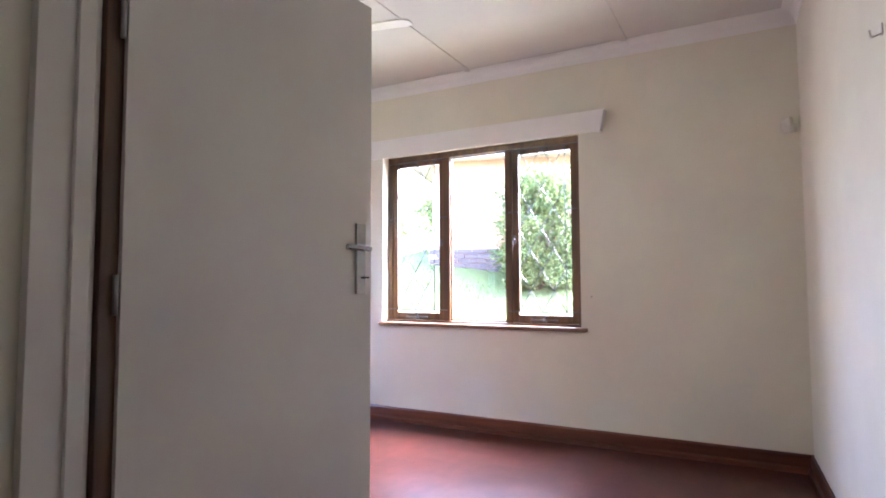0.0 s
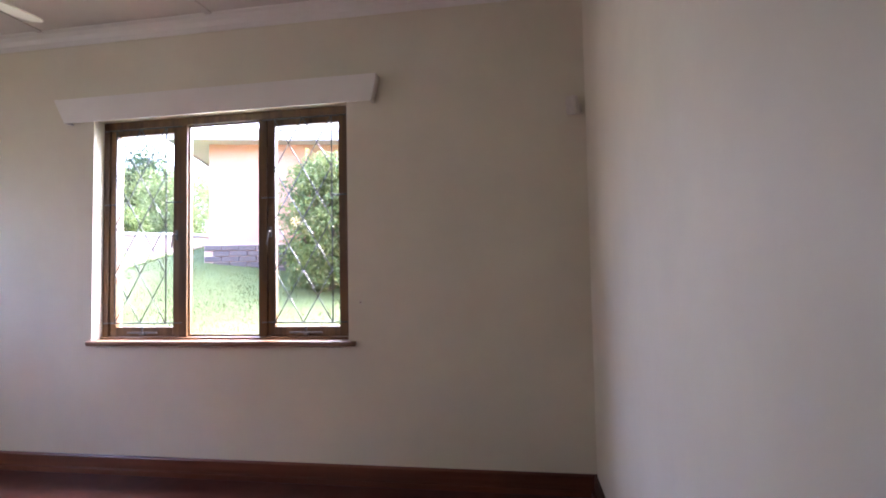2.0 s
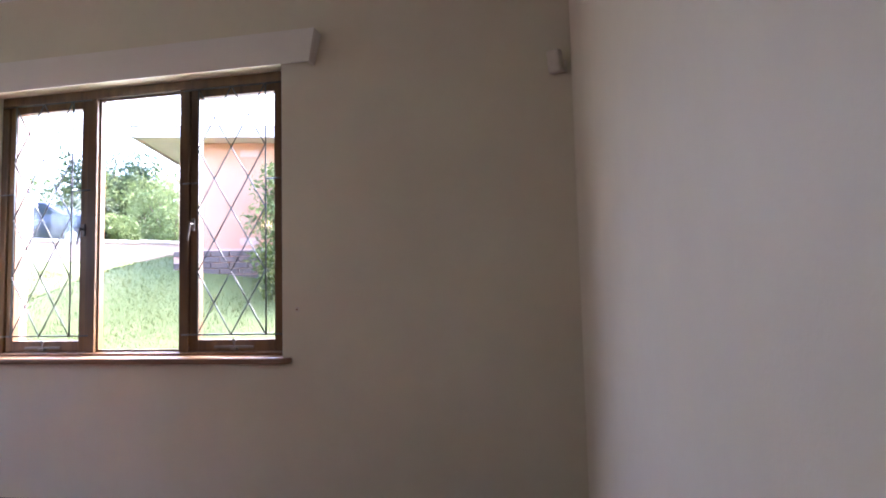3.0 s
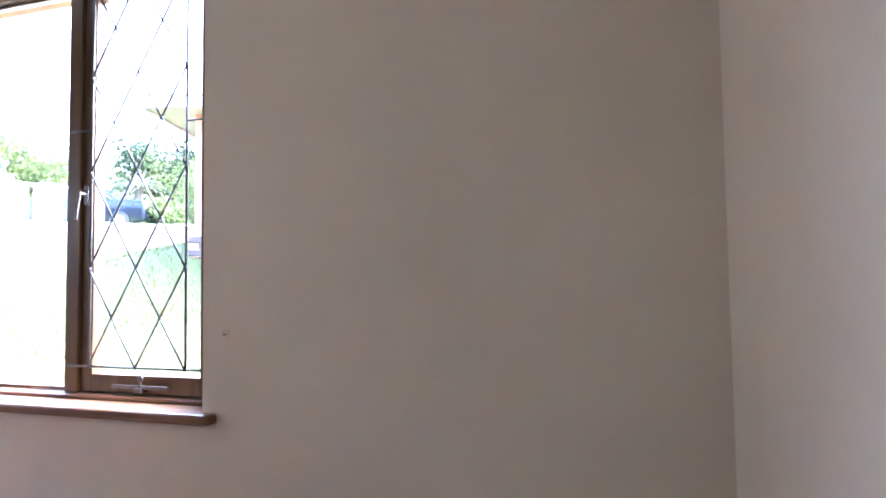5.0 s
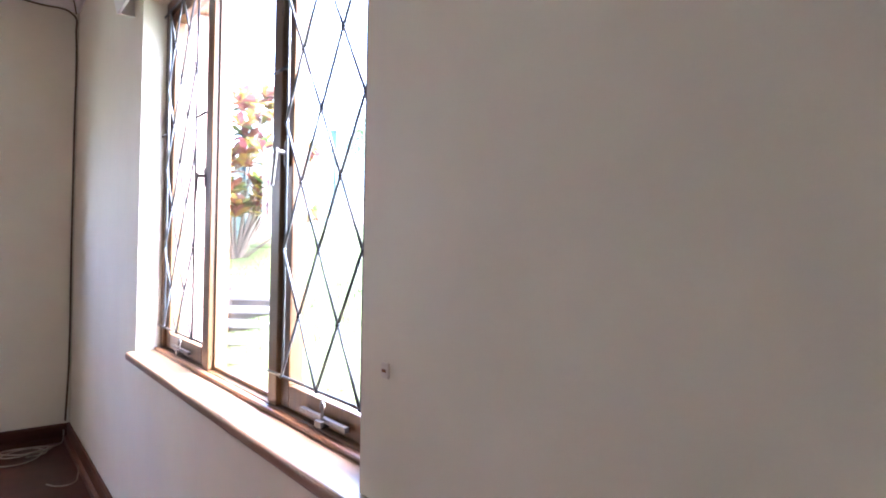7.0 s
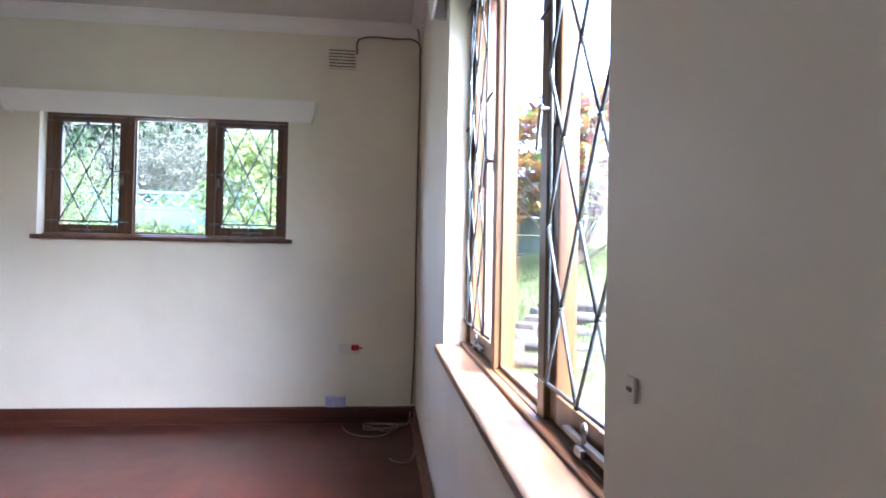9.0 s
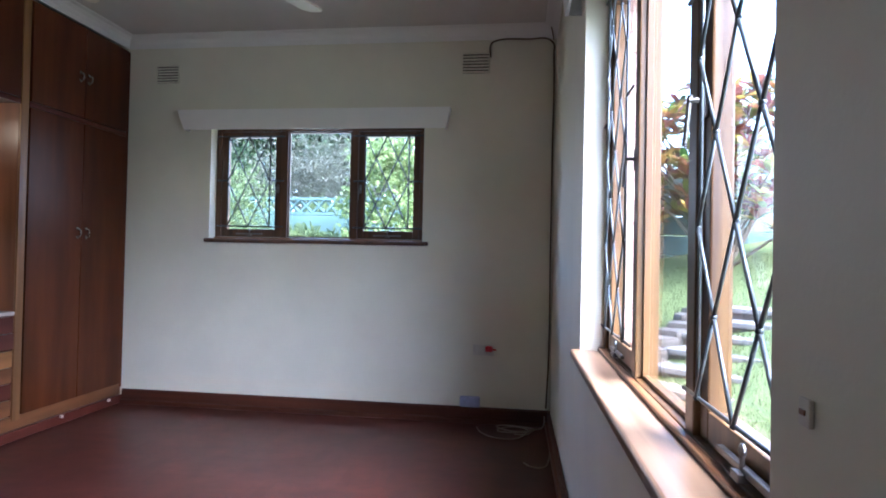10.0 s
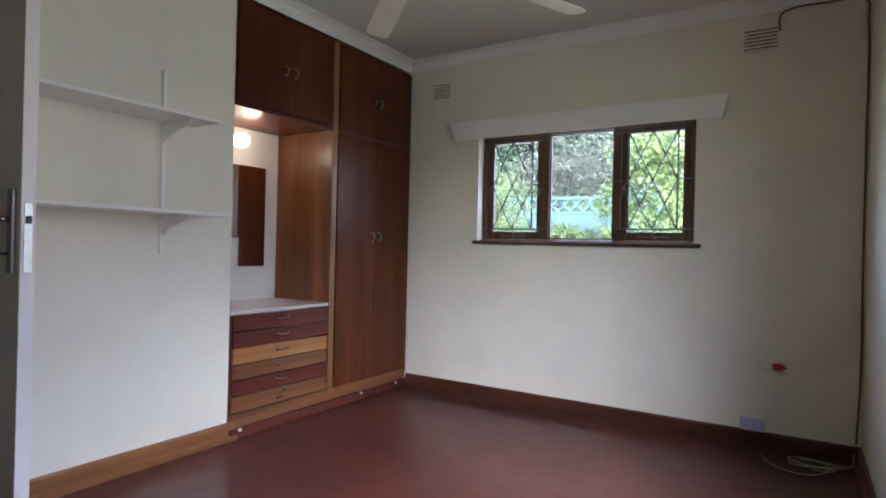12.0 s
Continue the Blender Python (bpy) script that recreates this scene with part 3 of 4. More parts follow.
part("dresser_top", boxes(((-3.928, -3.052), (YB, YF + 0.008), (0.760, 0.783)), bevel=0.003),
     plain("pale_laminate", (0.48, 0.42, 0.36), 0.22, 0, 0.05, 8), dresser, "pale laminate dressing top")
part("niche_side", boxes(((-3.928, -3.906), (YB, YF - 0.004), (0.784, 2.05))), timber("niche_side_board", (0.13, 0.042, 0.014), (0.30, 0.11, 0.035), "z", 0.3, 0.5, 0.3), dresser, "red-brown varnished side panel")
plinth = thing("cupboard_plinth", "dark wooden plinth below the cupboards with pale catches", "plinth")
part("plinth_rail", boxes(((XW + 0.003, -3.052), (YF - 0.03, YF + 0.006), (0.066, 0.148)), bevel=0.004), M_BROWN, plinth)
part("floor_moulding", boxes(((XW + 0.003, -3.052), (YF - 0.03, YF + 0.026), (0.002, 0.064)), bevel=0.006), M_MAHOGX, plinth)
for x in (-3.12, -4.27, -4.72):
    k = rod(bmesh.new(), (x, YF + 0.026, 0.055), (x, YF + 0.04, 0.055), 0.011, 10)
    part("catch", k, M_WHITEP, plinth, "pale plastic floor catch")

setting("niche_back", boxes(((-3.906, -3.05), (YB - 0.001, YB + 0.006), (0.784, 2.05))), M_TRIM, "white painted back of the dressing niche")
mirror = thing("mirror", "frameless wall mirror in the dressing niche", "mirror")
part("mirror_glass", boxes(((-3.62, -3.08), (YB + 0.007, YB + 0.013), (1.245, 1.775)), bevel=0.002), M_MIRROR, mirror)
for x in (-3.46, -3.2):
    for z in (1.245, 1.775):
        part("mirror_clip", boxes(((x - 0.012, x + 0.012), (YB + 0.007, YB + 0.018), (z - 0.01, z + 0.01)), bevel=0.002), M_CHROME, mirror)
panel = thing("niche_panel", "dark wooden board fixed beside the niche mirror", "panel")
part("board", boxes(((-3.768, -3.545), (YB + 0.016, YB + 0.034), (1.035, 1.775)), bevel=0.003), M_MAHOG, panel)
for z in (1.16, 1.65):
    part("batten", boxes(((-3.74, -3.65), (YB + 0.0065, YB + 0.016), (z - 0.02, z + 0.02))), M_MAHOG, panel)
lamp = thing("wall_lamp", "lit opal glass globe lamp in the dressing niche", "lamp")
lb = bmesh.new()
bmesh.ops.create_uvsphere(lb, u_segments=24, v_segments=14, radius=0.062, matrix=Matrix.Translation((-3.475, YB + 0.105, 1.935)) @ Matrix.Diagonal((1, 1, 0.9, 1)))
smooth(part("globe", lb, M_GLOBE, lamp, "glowing ribbed opal globe"))
smooth(part("lamp_base", rod(bmesh.new(), (-3.475, YB + 0.006, 1.935), (-3.475, YB + 0.06, 1.935), 0.045, 20, 0.036), M_WHITEP, lamp))
bulb = bpy.data.lights.new("niche_bulb", "POINT")
bulb.energy, bulb.color, bulb.shadow_soft_size = 0.12, (1.0, 0.72, 0.4), 0.06
new("niche_bulb", bulb).location = (-3.475, YB + 0.22, 1.95)


# ---- shelves ----
def shelf(z, x1, label):
    s = thing("wall_shelf", label, "shelf", "shelves on the south wall")
    part("board", boxes(((-1.765, x1), (YS + 0.012, YS + 0.27), (z, z + 0.018)), bevel=0.002), M_TRIM, s)
    for x in (-2.595,):
        bm = bmesh.new()
        vs = [(0, 0), (0.235, -0.004), (0.235, -0.016), (0.06, -0.075), (0.0, -0.115)]
        f = [bm.verts.new((x - 0.006, YS + 0.014 + a, z + b)) for a, b in vs]
        g = [bm.verts.new((x + 0.006, YS + 0.014 + a, z + b)) for a, b in vs]
        bm.faces.new(f), bm.faces.new(g[::-1])
        for i in range(5):
            bm.faces.new((f[i], g[i], g[(i + 1) % 5], f[(i + 1) % 5]))
        bmesh.ops.recalc_face_normals(bm, faces=bm.faces)
        part("bracket", bm, M_TRIM, s, "cream painted steel bracket")
    return s


shelf(1.845, -2.755, "white painted wall shelf on steel brackets, empty")
shelf(1.345, -2.835, "white painted wall shelf below another, empty")
for x in (-2.595,):
    up = thing("shelf_upright", "cream slotted steel upright screwed to the wall", "bracket rail", "shelf uprights")
    part("channel", boxes(((x - 0.012, x + 0.012), (YS + 0.001, YS + 0.012), (1.135, 2.12)), bevel=0.002), M_TRIM, up)


# ---- the open door and its frame ----
HINGE, TIP = Vector((-1.656, -3.227, 0)), Vector((-1.552, -2.311, 0))
LEAF = (TIP - HINGE).length
door = tagged(new("door_1"), "off-white painted flush door standing open", kind="structure")
door.matrix_basis = Matrix.Translation(HINGE) @ Matrix.Rotation(math.atan2(TIP.y - HINGE.y, TIP.x - HINGE.x), 4, "Z")
part("leaf", boxes(((0.0, LEAF), (0.0, 0.04), (0.008, 2.20)), bevel=0.0025), M_DOOR, door)
ZH = 1.255
plate = boxes(((LEAF - 0.088, LEAF - 0.042), (-0.012, 0.0), (ZH - 0.165, ZH + 0.095)), bevel=0.003)
hp = part("handle_plate", plate, M_STEEL, door, "brushed steel handle plate")
lev = rod(bmesh.new(), (LEAF - 0.065, -0.006, ZH), (LEAF - 0.065, -0.05, ZH), 0.009, 12)
rod(lev, (LEAF - 0.060, -0.048, ZH), (LEAF - 0.175, -0.048, ZH + 0.002), 0.0105, 12)
smooth(part("lever", lev, M_CHROME, hp))
key = rod(bmesh.new(), (LEAF - 0.065, -0.004, ZH - 0.105), (LEAF - 0.065, -0.032, ZH - 0.105), 0.0035)
box(key, (LEAF - 0.073, LEAF - 0.057), (-0.045, -0.03), (ZH - 0.108, ZH - 0.102), 0.002)
part("key", key, M_BLACK, hp, "small dark key in the lock")
part("lock_face", boxes(((LEAF - 0.001, LEAF + 0.0025), (0.009, 0.031), (ZH - 0.16, ZH + 0.05)), bevel=0.001), M_STEEL, door, "steel mortice lock face")
part("latch", boxes(((LEAF + 0.001, LEAF + 0.011), (0.013, 0.027), (ZH - 0.012, ZH + 0.012)), bevel=0.003), M_BLACK, door)
for z in (0.25, 1.1, 1.8):
    smooth(part("hinge", rod(bmesh.new(), (-0.012, 0.0, z - 0.05), (-0.012, 0.0, z + 0.05), 0.007, 10), M_STEEL, door))
# Added filler closing the hinge gap, coloured dark for the shadow there.
setting("door_stop", boxes(((-1.72, -1.672), (YS - 0.012, YS + 0.038), (0, 2.22)), bevel=0.004), M_FRAMEC, "dark filler strip standing for the shadow gap behind the hinges")
setting("door_frame", boxes(((-1.72, -1.69), (YS - 0.16, YS - 0.014), (0, 2.25)), ((-1.69, -1.675), (YS - 0.075, YS - 0.035), (0, 2.22)), bevel=0.003), M_DOOR,
        "cream painted door jamb")


# ---- fixtures ----
def vent(y0, y1, z0, z1):
    v = thing("wall_vent", "cream louvred air vent set in the wall", "air vent", "air vents on the west wall")
    # Near-black sheet behind the slats; the slots' shade is in its colour.
    part("backing", boxes(((XW + 0.001, XW + 0.003), (y0 + 0.004, y1 - 0.004), (z0 + 0.004, z1 - 0.004))), M_SLOT, v, "dark sheet standing for the shade between the slats")
    for y in (y0, y1 - 0.01):
        part("side_frame", boxes(((XW + 0.001, XW + 0.008), (y, y + 0.01), (z0, z1))), M_WALL, v)
    n, h = 7, (z1 - z0) / 7
    for i in range(n):
        bm = boxes(((-0.004, 0.004), (y0 + 0.008, y1 - 0.008), (-h * 0.30, h * 0.30)), bevel=0.001)
        part("slat", bm, M_WALL, v, at=pose(XW + 0.007, 0, z0 + (i + 0.5) * h, 0, -18, 0))
    return v


vent(-3.025, -2.835, 2.452, 2.598)
vent(-0.668, -0.465, 2.485, 2.642)

pir = thing("motion_detector", "cream plastic alarm detector high in the corner", "alarm detector")
pb = bmesh.new()
box(pb, (-0.03, 0.03), (-0.045, 0.0), (-0.05, 0.05), 0.012)
part("housing", pb, M_PLATE, pir, at=pose(-0.06, -0.022, 2.09, 8, 0, -28))
part("bracket", boxes(((-0.045, -0.018), (-0.024, -0.001), (2.05, 2.10)), bevel=0.003), M_PLATE, pir)

sw = thing("alarm_contact", "small cream plastic contact box beside the window", "switch")
part("plate", boxes(((-0.0095, 0.0095), (-0.005, -0.0005), (-0.0125, 0.0125)), bevel=0.0015), M_PLATE, sw)
part("rocker", boxes(((-0.006, 0.004), (-0.0065, -0.004), (-0.0025, 0.0025)), bevel=0.0008), M_BROWN, sw, "brown rocker")
sw.matrix_basis = pose(-1.295, 0, 1.033)

hook = thing("wall_hook", "small steel hook screwed high on the plain wall", "hook")
yh = -2.0
part("hook_plate", boxes(((east(yh) - 0.005, east(yh)), (yh - 0.009, yh + 0.009), (1.865, 1.90)), bevel=0.002), M_PLATE, hook)
hb = rod(bmesh.new(), (east(yh) - 0.004, yh, 1.87), (east(yh) - 0.03, yh, 1.862), 0.003)
rod(hb, (east(yh) - 0.03, yh, 1.862), (east(yh) - 0.034, yh, 1.885), 0.003)
part("hook_arm", hb, M_PLATE, hook)

sock = thing("wall_socket", "cream wall socket with a red plug in it", "socket")
part("plate", boxes(((XW + 0.001, XW + 0.009), (-0.545, -0.395), (0.475, 0.55)), bevel=0.003), M_PLATE, sock)
pg = boxes(((XW + 0.009, XW + 0.045), (-0.458, -0.405), (0.505, 0.545)), bevel=0.01)
rod(pg, (XW + 0.03, -0.405, 0.523), (XW + 0.03, -0.38, 0.52), 0.008, 10, 0.005)
part("plug", pg, M_RED, sock, "red plug")
outlet = thing("skirting_box", "pale lilac plastic junction box on the skirting", "junction box")
part("box_body", boxes(((XW + 0.001, XW + 0.045), (-0.63, -0.49), (0.112, 0.185)), bevel=0.008), M_LILAC, outlet)
part("box_lid", boxes(((XW + 0.045, XW + 0.05), (-0.615, -0.505), (0.122, 0.176)), bevel=0.002), M_LILAC, outlet)

cb = thing("wall_cable", "dark cable clipped along the cornice and down the corner", "cable")
tube("cable_run", [(XW + 0.012, -0.462, 2.60), (XW + 0.012, -0.460, 2.69), (XW + 0.012, -0.435, 2.712), (XW + 0.012, -0.2, 2.722), (XW + 0.014, -0.03, 2.70),
                   (XW + 0.016, -0.018, 2.6), (XW + 0.016, -0.016, 1.9), (XW + 0.018, -0.017, 1.2), (XW + 0.016, -0.016, 0.5), (XW + 0.03, -0.03, 0.13)], 0.006, M_CABLE_B, cb)
tube("cable_tail", [(XW + 0.02, -0.02, 2.71), (XW + 0.03, -0.03, 2.76), (XW + 0.05, -0.04, 2.79)], 0.004, M_CABLE_B, cb)
coil = thing("floor_cable", "loose coil of dirty white cable on the floor", "cable")
pts = []
for i in range(21):
    a = i * 0.66
    k = 1 + 0.16 * math.sin(i * 1.7)
    pts.append((-4.70 + 0.07 * k * math.cos(a), -0.245 + 0.115 * k * math.sin(a), 0.006 + 0.0011 * i))
tube("coil", pts, 0.0042, M_CABLE_W, coil)
tube("coil_tail", [(-4.74, -0.50, 0.006), (-4.62, -0.46, 0.006), (-4.52, -0.34, 0.006), (-4.55, -0.22, 0.006), (-4.66, -0.14, 0.03),
                   (-4.74, -0.07, 0.02), (-4.80, -0.045, 0.03), (-4.83, -0.04, 0.08)], 0.0042, M_CABLE_W, coil)
c2 = thing("floor_cable", "short end of white cable by the skirting", "cable")
tube("cable_end", [(-4.10, -0.19, 0.005), (-4.04, -0.15, 0.006), (-4.03, -0.09, 0.008), (-4.12, -0.05, 0.02), (-4.17, -0.042, 0.05)], 0.004, M_CABLE_W, c2)

# ---- ceiling fan ----
M_BLADEP = paint("cream_fan_enamel", (0.80, 0.78, 0.66), 0.35, 0.03, 0.02)
FC = (-2.85, -1.80)
fan = thing("ceiling_fan", "cream five-bladed ceiling fan at rest", "ceiling fan", m=Matrix.Translation((*FC, 0)))
fm = rod(bmesh.new(), (0, 0, CEIL - 0.005), (0, 0, CEIL - 0.06), 0.06, 24, 0.045)
smooth(part("canopy", fm, M_TRIM, fan))
part("down_rod", rod(bmesh.new(), (0, 0, CEIL - 0.06), (0, 0, 2.59), 0.012, 12), M_TRIM, fan)
fm = rod(bmesh.new(), (0, 0, 2.61), (0, 0, 2.58), 0.07, 28, 0.115)
rod(fm, (0, 0, 2.58), (0, 0, 2.51), 0.115, 28)
rod(fm, (0, 0, 2.51), (0, 0, 2.48), 0.115, 28, 0.06)
part("motor", fm, M_TRIM, fan)
for k in range(5):
    bm = bmesh.new()
    out = [(0.20, -0.045), (0.30, -0.06), (0.99, -0.07), (1.03, -0.06), (1.05, -0.03), (1.045, 0.05), (1.01, 0.072), (0.30, 0.06), (0.20, 0.045)]
    f = bm.faces.new([bm.verts.new((x, y, 0)) for x, y in out])
    r = bmesh.ops.extrude_face_region(bm, geom=[f])
    bmesh.ops.translate(bm, vec=(0, 0, 0.008), verts=[v for v in r["geom"] if isinstance(v, bmesh.types.BMVert)])
    bmesh.ops.recalc_face_normals(bm, faces=bm.faces)
    mb = Matrix.Translation((0, 0, 2.50)) @ Matrix.Rotation(radians(12 + 72 * k), 4, "Z") @ Matrix.Rotation(radians(11), 4, "X")
    bl = part("blade", bm, M_BLADEP, fan, at=mb)
    part("blade_iron", boxes(((0.09, 0.26), (-0.016, 0.016), (-0.005, 0.0)), bevel=0.001), M_STEEL, bl)


# ---- outdoors ----
def smoothstep(x):
    x = min(1, max(0, x))
    return x * x * (3 - 2 * x)


def ground_z(x, y):
    """The garden: level beside the house, a bank rising north and west, then a terrace."""
    w = smoothstep((x + 7.2) / 1.5)
    s = 0.22 * max(0, y - 0.5) + 0.10 * w * min(5.5, max(0, y - 0.5))
    s += 0.25 * w * min(2.1, max(0, -x - 3.1)) * smoothstep((y - 1.5) / 3)
    s += (0.12 + 0.12 * smoothstep((y + 1.5) / 2.5)) * max(0, -x - 5.2)
    s *= smoothstep((x + 30) / 1.0) if x < -29 else 1
    return -0.15 + 3.0 * math.tanh(s / 3.0)


def build_ground():
    xs = np.concatenate([[-900, -250, -90], np.linspace(-45, -14, 24), np.linspace(-13.5, 3, 70), [8, 20, 60, 250, 900]])
    ys = np.concatenate([[-900, -250, -60, -25], np.linspace(-12, 14, 90), np.linspace(15, 45, 18), [90, 250, 900]])
    inside = lambda x, y: XW - 0.15 < x < 0.45 and YP < y < 0.15
    verts = [(x, y, ground_z(max(x, -45), min(y, 45)) + (0.02 * noise.noise(Vector((x, y, 0))) if abs(x) < 50 else 0)) for y in ys for x in xs]
    n = len(xs)
    faces = [(j * n + i, j * n + i + 1, (j + 1) * n + i + 1, (j + 1) * n + i) for j in range(len(ys) - 1) for i in range(n - 1)]
    me = bpy.data.meshes.new("ground")
    me.from_pydata(verts, [], faces)
    me.materials.append(M_LAWN)
    return smooth(tagged(new("ground", me), "mown green lawn on a rising bank", kind="structure"))


build_ground()


def leaf_cloud(centres, size, count, shape, rng, droop=0.0, out=None):
    """Leaves as small bent blades of four triangles. centres: rows of x, y, z, radius; out: lean away from each centre."""
    def unit(v):
        return v / (np.linalg.norm(v, axis=1, keepdims=True) + 1e-9)

    c = np.repeat(np.array(centres, float), count, axis=0)
    n = len(c)
    d = unit(rng.normal(size=(n, 3)))
    p = c[:, :3] + d * (c[:, 3] * (0.35 + 0.65 * rng.random(n) ** 0.5))[:, None] * np.array((1, 1, 0.85))
    a = rng.normal(size=(n, 3)) if out is None else d * out + rng.normal(size=(n, 3)) * 0.5
    a[:, 2] -= droop
    a = unit(a)
    s = unit(np.cross(a, rng.normal(size=(n, 3))))
    nn = np.cross(a, s)
    L = (size * (0.6 + 0.8 * rng.random(n)))[:, None]
    w = L * shape
    V = np.stack([p, p + a * L * 0.45 + s * w - nn * L * 0.05, p + a * L * 0.45 - s * w - nn * L * 0.05,
                  p + a * L - nn * L * 0.16, p + a * L * 0.5 + nn * L * 0.03], 1).reshape(-1, 3)
    k = (np.arange(n) * 5)[:, None, None]
    F = (k + np.array(((0, 1, 4), (0, 4, 2), (1, 3, 4), (4, 3, 2)))[None]).reshape(-1, 3)
    return V, F


def crown(name, V, F, mat, parent):
    me = bpy.data.meshes.new(name)
    me.from_pydata(np.asarray(V).tolist(), [], F.tolist() if isinstance(F, np.ndarray) else F)
    me.materials.append(mat)
    ob = new(name, me)
    ob.parent = parent
    return ob


def shrub(name, label, cat, x, y, rx, rz, mat, leaf, clumps, count, seed, shape=0.22, lift=0.1, droop=0.3, out=None, stems=6, z=None):
    rng = np.random.default_rng(seed)
    g = ground_z(x, y) - 0.03 if z is None else z
    p = thing(name, label, cat, m=Matrix.Translation((x, y, g)))
    cs = []
    for _ in range(clumps):
        a, t = rng.random() * 6.283, rng.random()
        h = lift + rz * t
        rr = rx * (0.25 + 0.75 * rng.random()) * (1 - 0.45 * abs(t - 0.45) * 1.6)
        cs.append((rr * math.cos(a), rr * math.sin(a), h, rx * (0.22 + 0.2 * rng.random())))
    V, F = leaf_cloud(cs, leaf, count, shape, rng, droop, out)
    crown("crown", V, F, mat, p)
    bm = bmesh.new()
    for c in cs[:stems]:
        rod(bm, (0.04 * c[0], 0.04 * c[1], 0), (0.5 * c[0], 0.5 * c[1], c[2] * 0.55), 0.03 * max(0.4, rx), 6, 0.02 * max(0.4, rx))
        rod(bm, (0.5 * c[0], 0.5 * c[1], c[2] * 0.55), c[:3], 0.02 * max(0.4, rx), 6, 0.006)
    part("stems", bm, M_BARK, p)
    return p


def tree(label, x, y, h, r, mat, leaf, clumps, count, seed, z=None):
    rng = np.random.default_rng(seed)
    g = ground_z(max(x, -45), min(y, 45)) - 0.1 if z is None else z
    p = thing("tree", label, "tree", m=Matrix.Translation((x, y, g)))
    bm = rod(bmesh.new(), (0, 0, 0), (0.1, 0.05, h * 0.5), 0.05 * h * 0.5, 10, 0.03 * h * 0.5)
    cs = []
    for i in range(clumps):
        a, t = rng.random() * 6.283, rng.random()
        rr = r * (0.2 + 0.8 * rng.random()) * (1 - 0.5 * abs(t - 0.4))
        c = (rr * math.cos(a), rr * math.sin(a), h * (0.35 + 0.62 * t), r * (0.25 + 0.2 * rng.random()))
        cs.append(c)
        if i < 9:
            b = h * (0.3 + 0.2 * rng.random())
            rod(bm, (0.06, 0.03, b), c[:3], 0.012 * h, 6, 0.004 * h)
    part("trunk", bm, M_BARK, p)
    V, F = leaf_cloud(cs, leaf, count, 0.28, rng, 0.3)
    crown("crown", V, F, mat, p)
    return p


# neighbouring wing with brick plinth
HX, HY = 0.0, 0.0
hz = 0.0
house = thing("house", "single-storey pink rendered house wing with grey brick plinth", "house", m=pose(-5.15, 4.56, 1.385, 0, 0, 16))
part("wall", boxes(((HX, 7.0), (HY, HY + 0.25), (hz - 1.3, hz + 1.95)), ((HX, HX + 0.25), (HY + 0.25, 7), (hz - 1.3, hz + 1.95))), M_PINK, house)
part("eave", boxes(((HX - 0.45, 7.6), (HY - 0.4, 7.3), (hz + 1.85, hz + 1.91)), bevel=0.01), M_FASCIA, house, "white boarded eave soffit")
part("fascia", boxes(((HX - 0.47, 7.6), (HY - 0.43, HY - 0.4), (hz + 1.82, hz + 1.97)), ((HX - 0.48, HX - 0.45), (HY - 0.43, 7.3), (hz + 1.82, hz + 1.97))), M_FASCIA, house)
bm = bmesh.new()
vs = [bm.verts.new(c) for c in ((HX - 0.5, HY - 0.46, hz + 1.97), (7.7, HY - 0.46, hz + 1.97), (7.7, 7.4, hz + 1.97), (HX - 0.5, 7.4, hz + 1.97), (HX + 1.2, HY + 3.6, hz + 2.2), (6, HY + 3.6, hz + 2.2))]
for q in ((0, 1, 5, 4), (1, 2, 5), (2, 3, 4, 5), (3, 0, 4), (3, 2, 1, 0)):
    bm.faces.new([vs[i] for i in q])
part("roof", bm, M_ROOF, house)
for x in (0.95, 3.4):
    for z in (hz + 1.70, hz + 0.46):
        part("air_brick", boxes(((x - 0.13, x + 0.13), (HY - 0.012, HY + 0.01), (z - 0.05, z + 0.05)), *[((x - 0.1 + i * 0.05, x - 0.07 + i * 0.05), (HY - 0.016, HY), (z - 0.035, z + 0.035)) for i in range(5)]), M_MORTAR, house)

# low garden wall, gate pillars and the parked car
def garden_wall(x0, y0, x1, y1, h, label):
    w = thing("garden_wall", label, "garden wall")
    n = 4
    a, b = Vector((x0, y0, 0)), Vector((x1, y1, 0))
    d = (b - a).normalized()
    rot = math.degrees(math.atan2(d.y, d.x))
    L = (b - a).length / n
    for i in range(n):
        c = a + d * L * (i + 0.5)
        z = ground_z(c.x, c.y)
        part("panel", boxes(((-L / 2, L / 2), (-0.09, 0.09), (-0.5, h)), bevel=0.008), M_MORTAR, w, at=pose(c.x, c.y, z, 0, 0, rot))
        part("coping", boxes(((-L / 2 - 0.004, L / 2 + 0.004), (-0.12, 0.12), (h, h + 0.06)), bevel=0.012), M_FASCIA, w, at=pose(c.x, c.y, z, 0, 0, rot))
    return w


garden_wall(-10.6, 5.1, -7.75, 8.9, 0.36, "low pale concrete garden wall at the lawn's edge")
for x, y in ((-9.92, 6.55), (-10.35, 6.25)):
    g = ground_z(x, y)
    pl = thing("gate_pillar", "pale square gate pillar with a cap", "pillar", "gate pillars")
    part("shaft", boxes(((x - 0.16, x + 0.16), (y - 0.16, y + 0.16), (g - 0.1, g + 1.0)), bevel=0.012), M_MORTAR, pl)
    part("cap", boxes(((x - 0.21, x + 0.21), (y - 0.21, y + 0.21), (g + 1.0, g + 1.06)), bevel=0.015), M_FASCIA, pl)


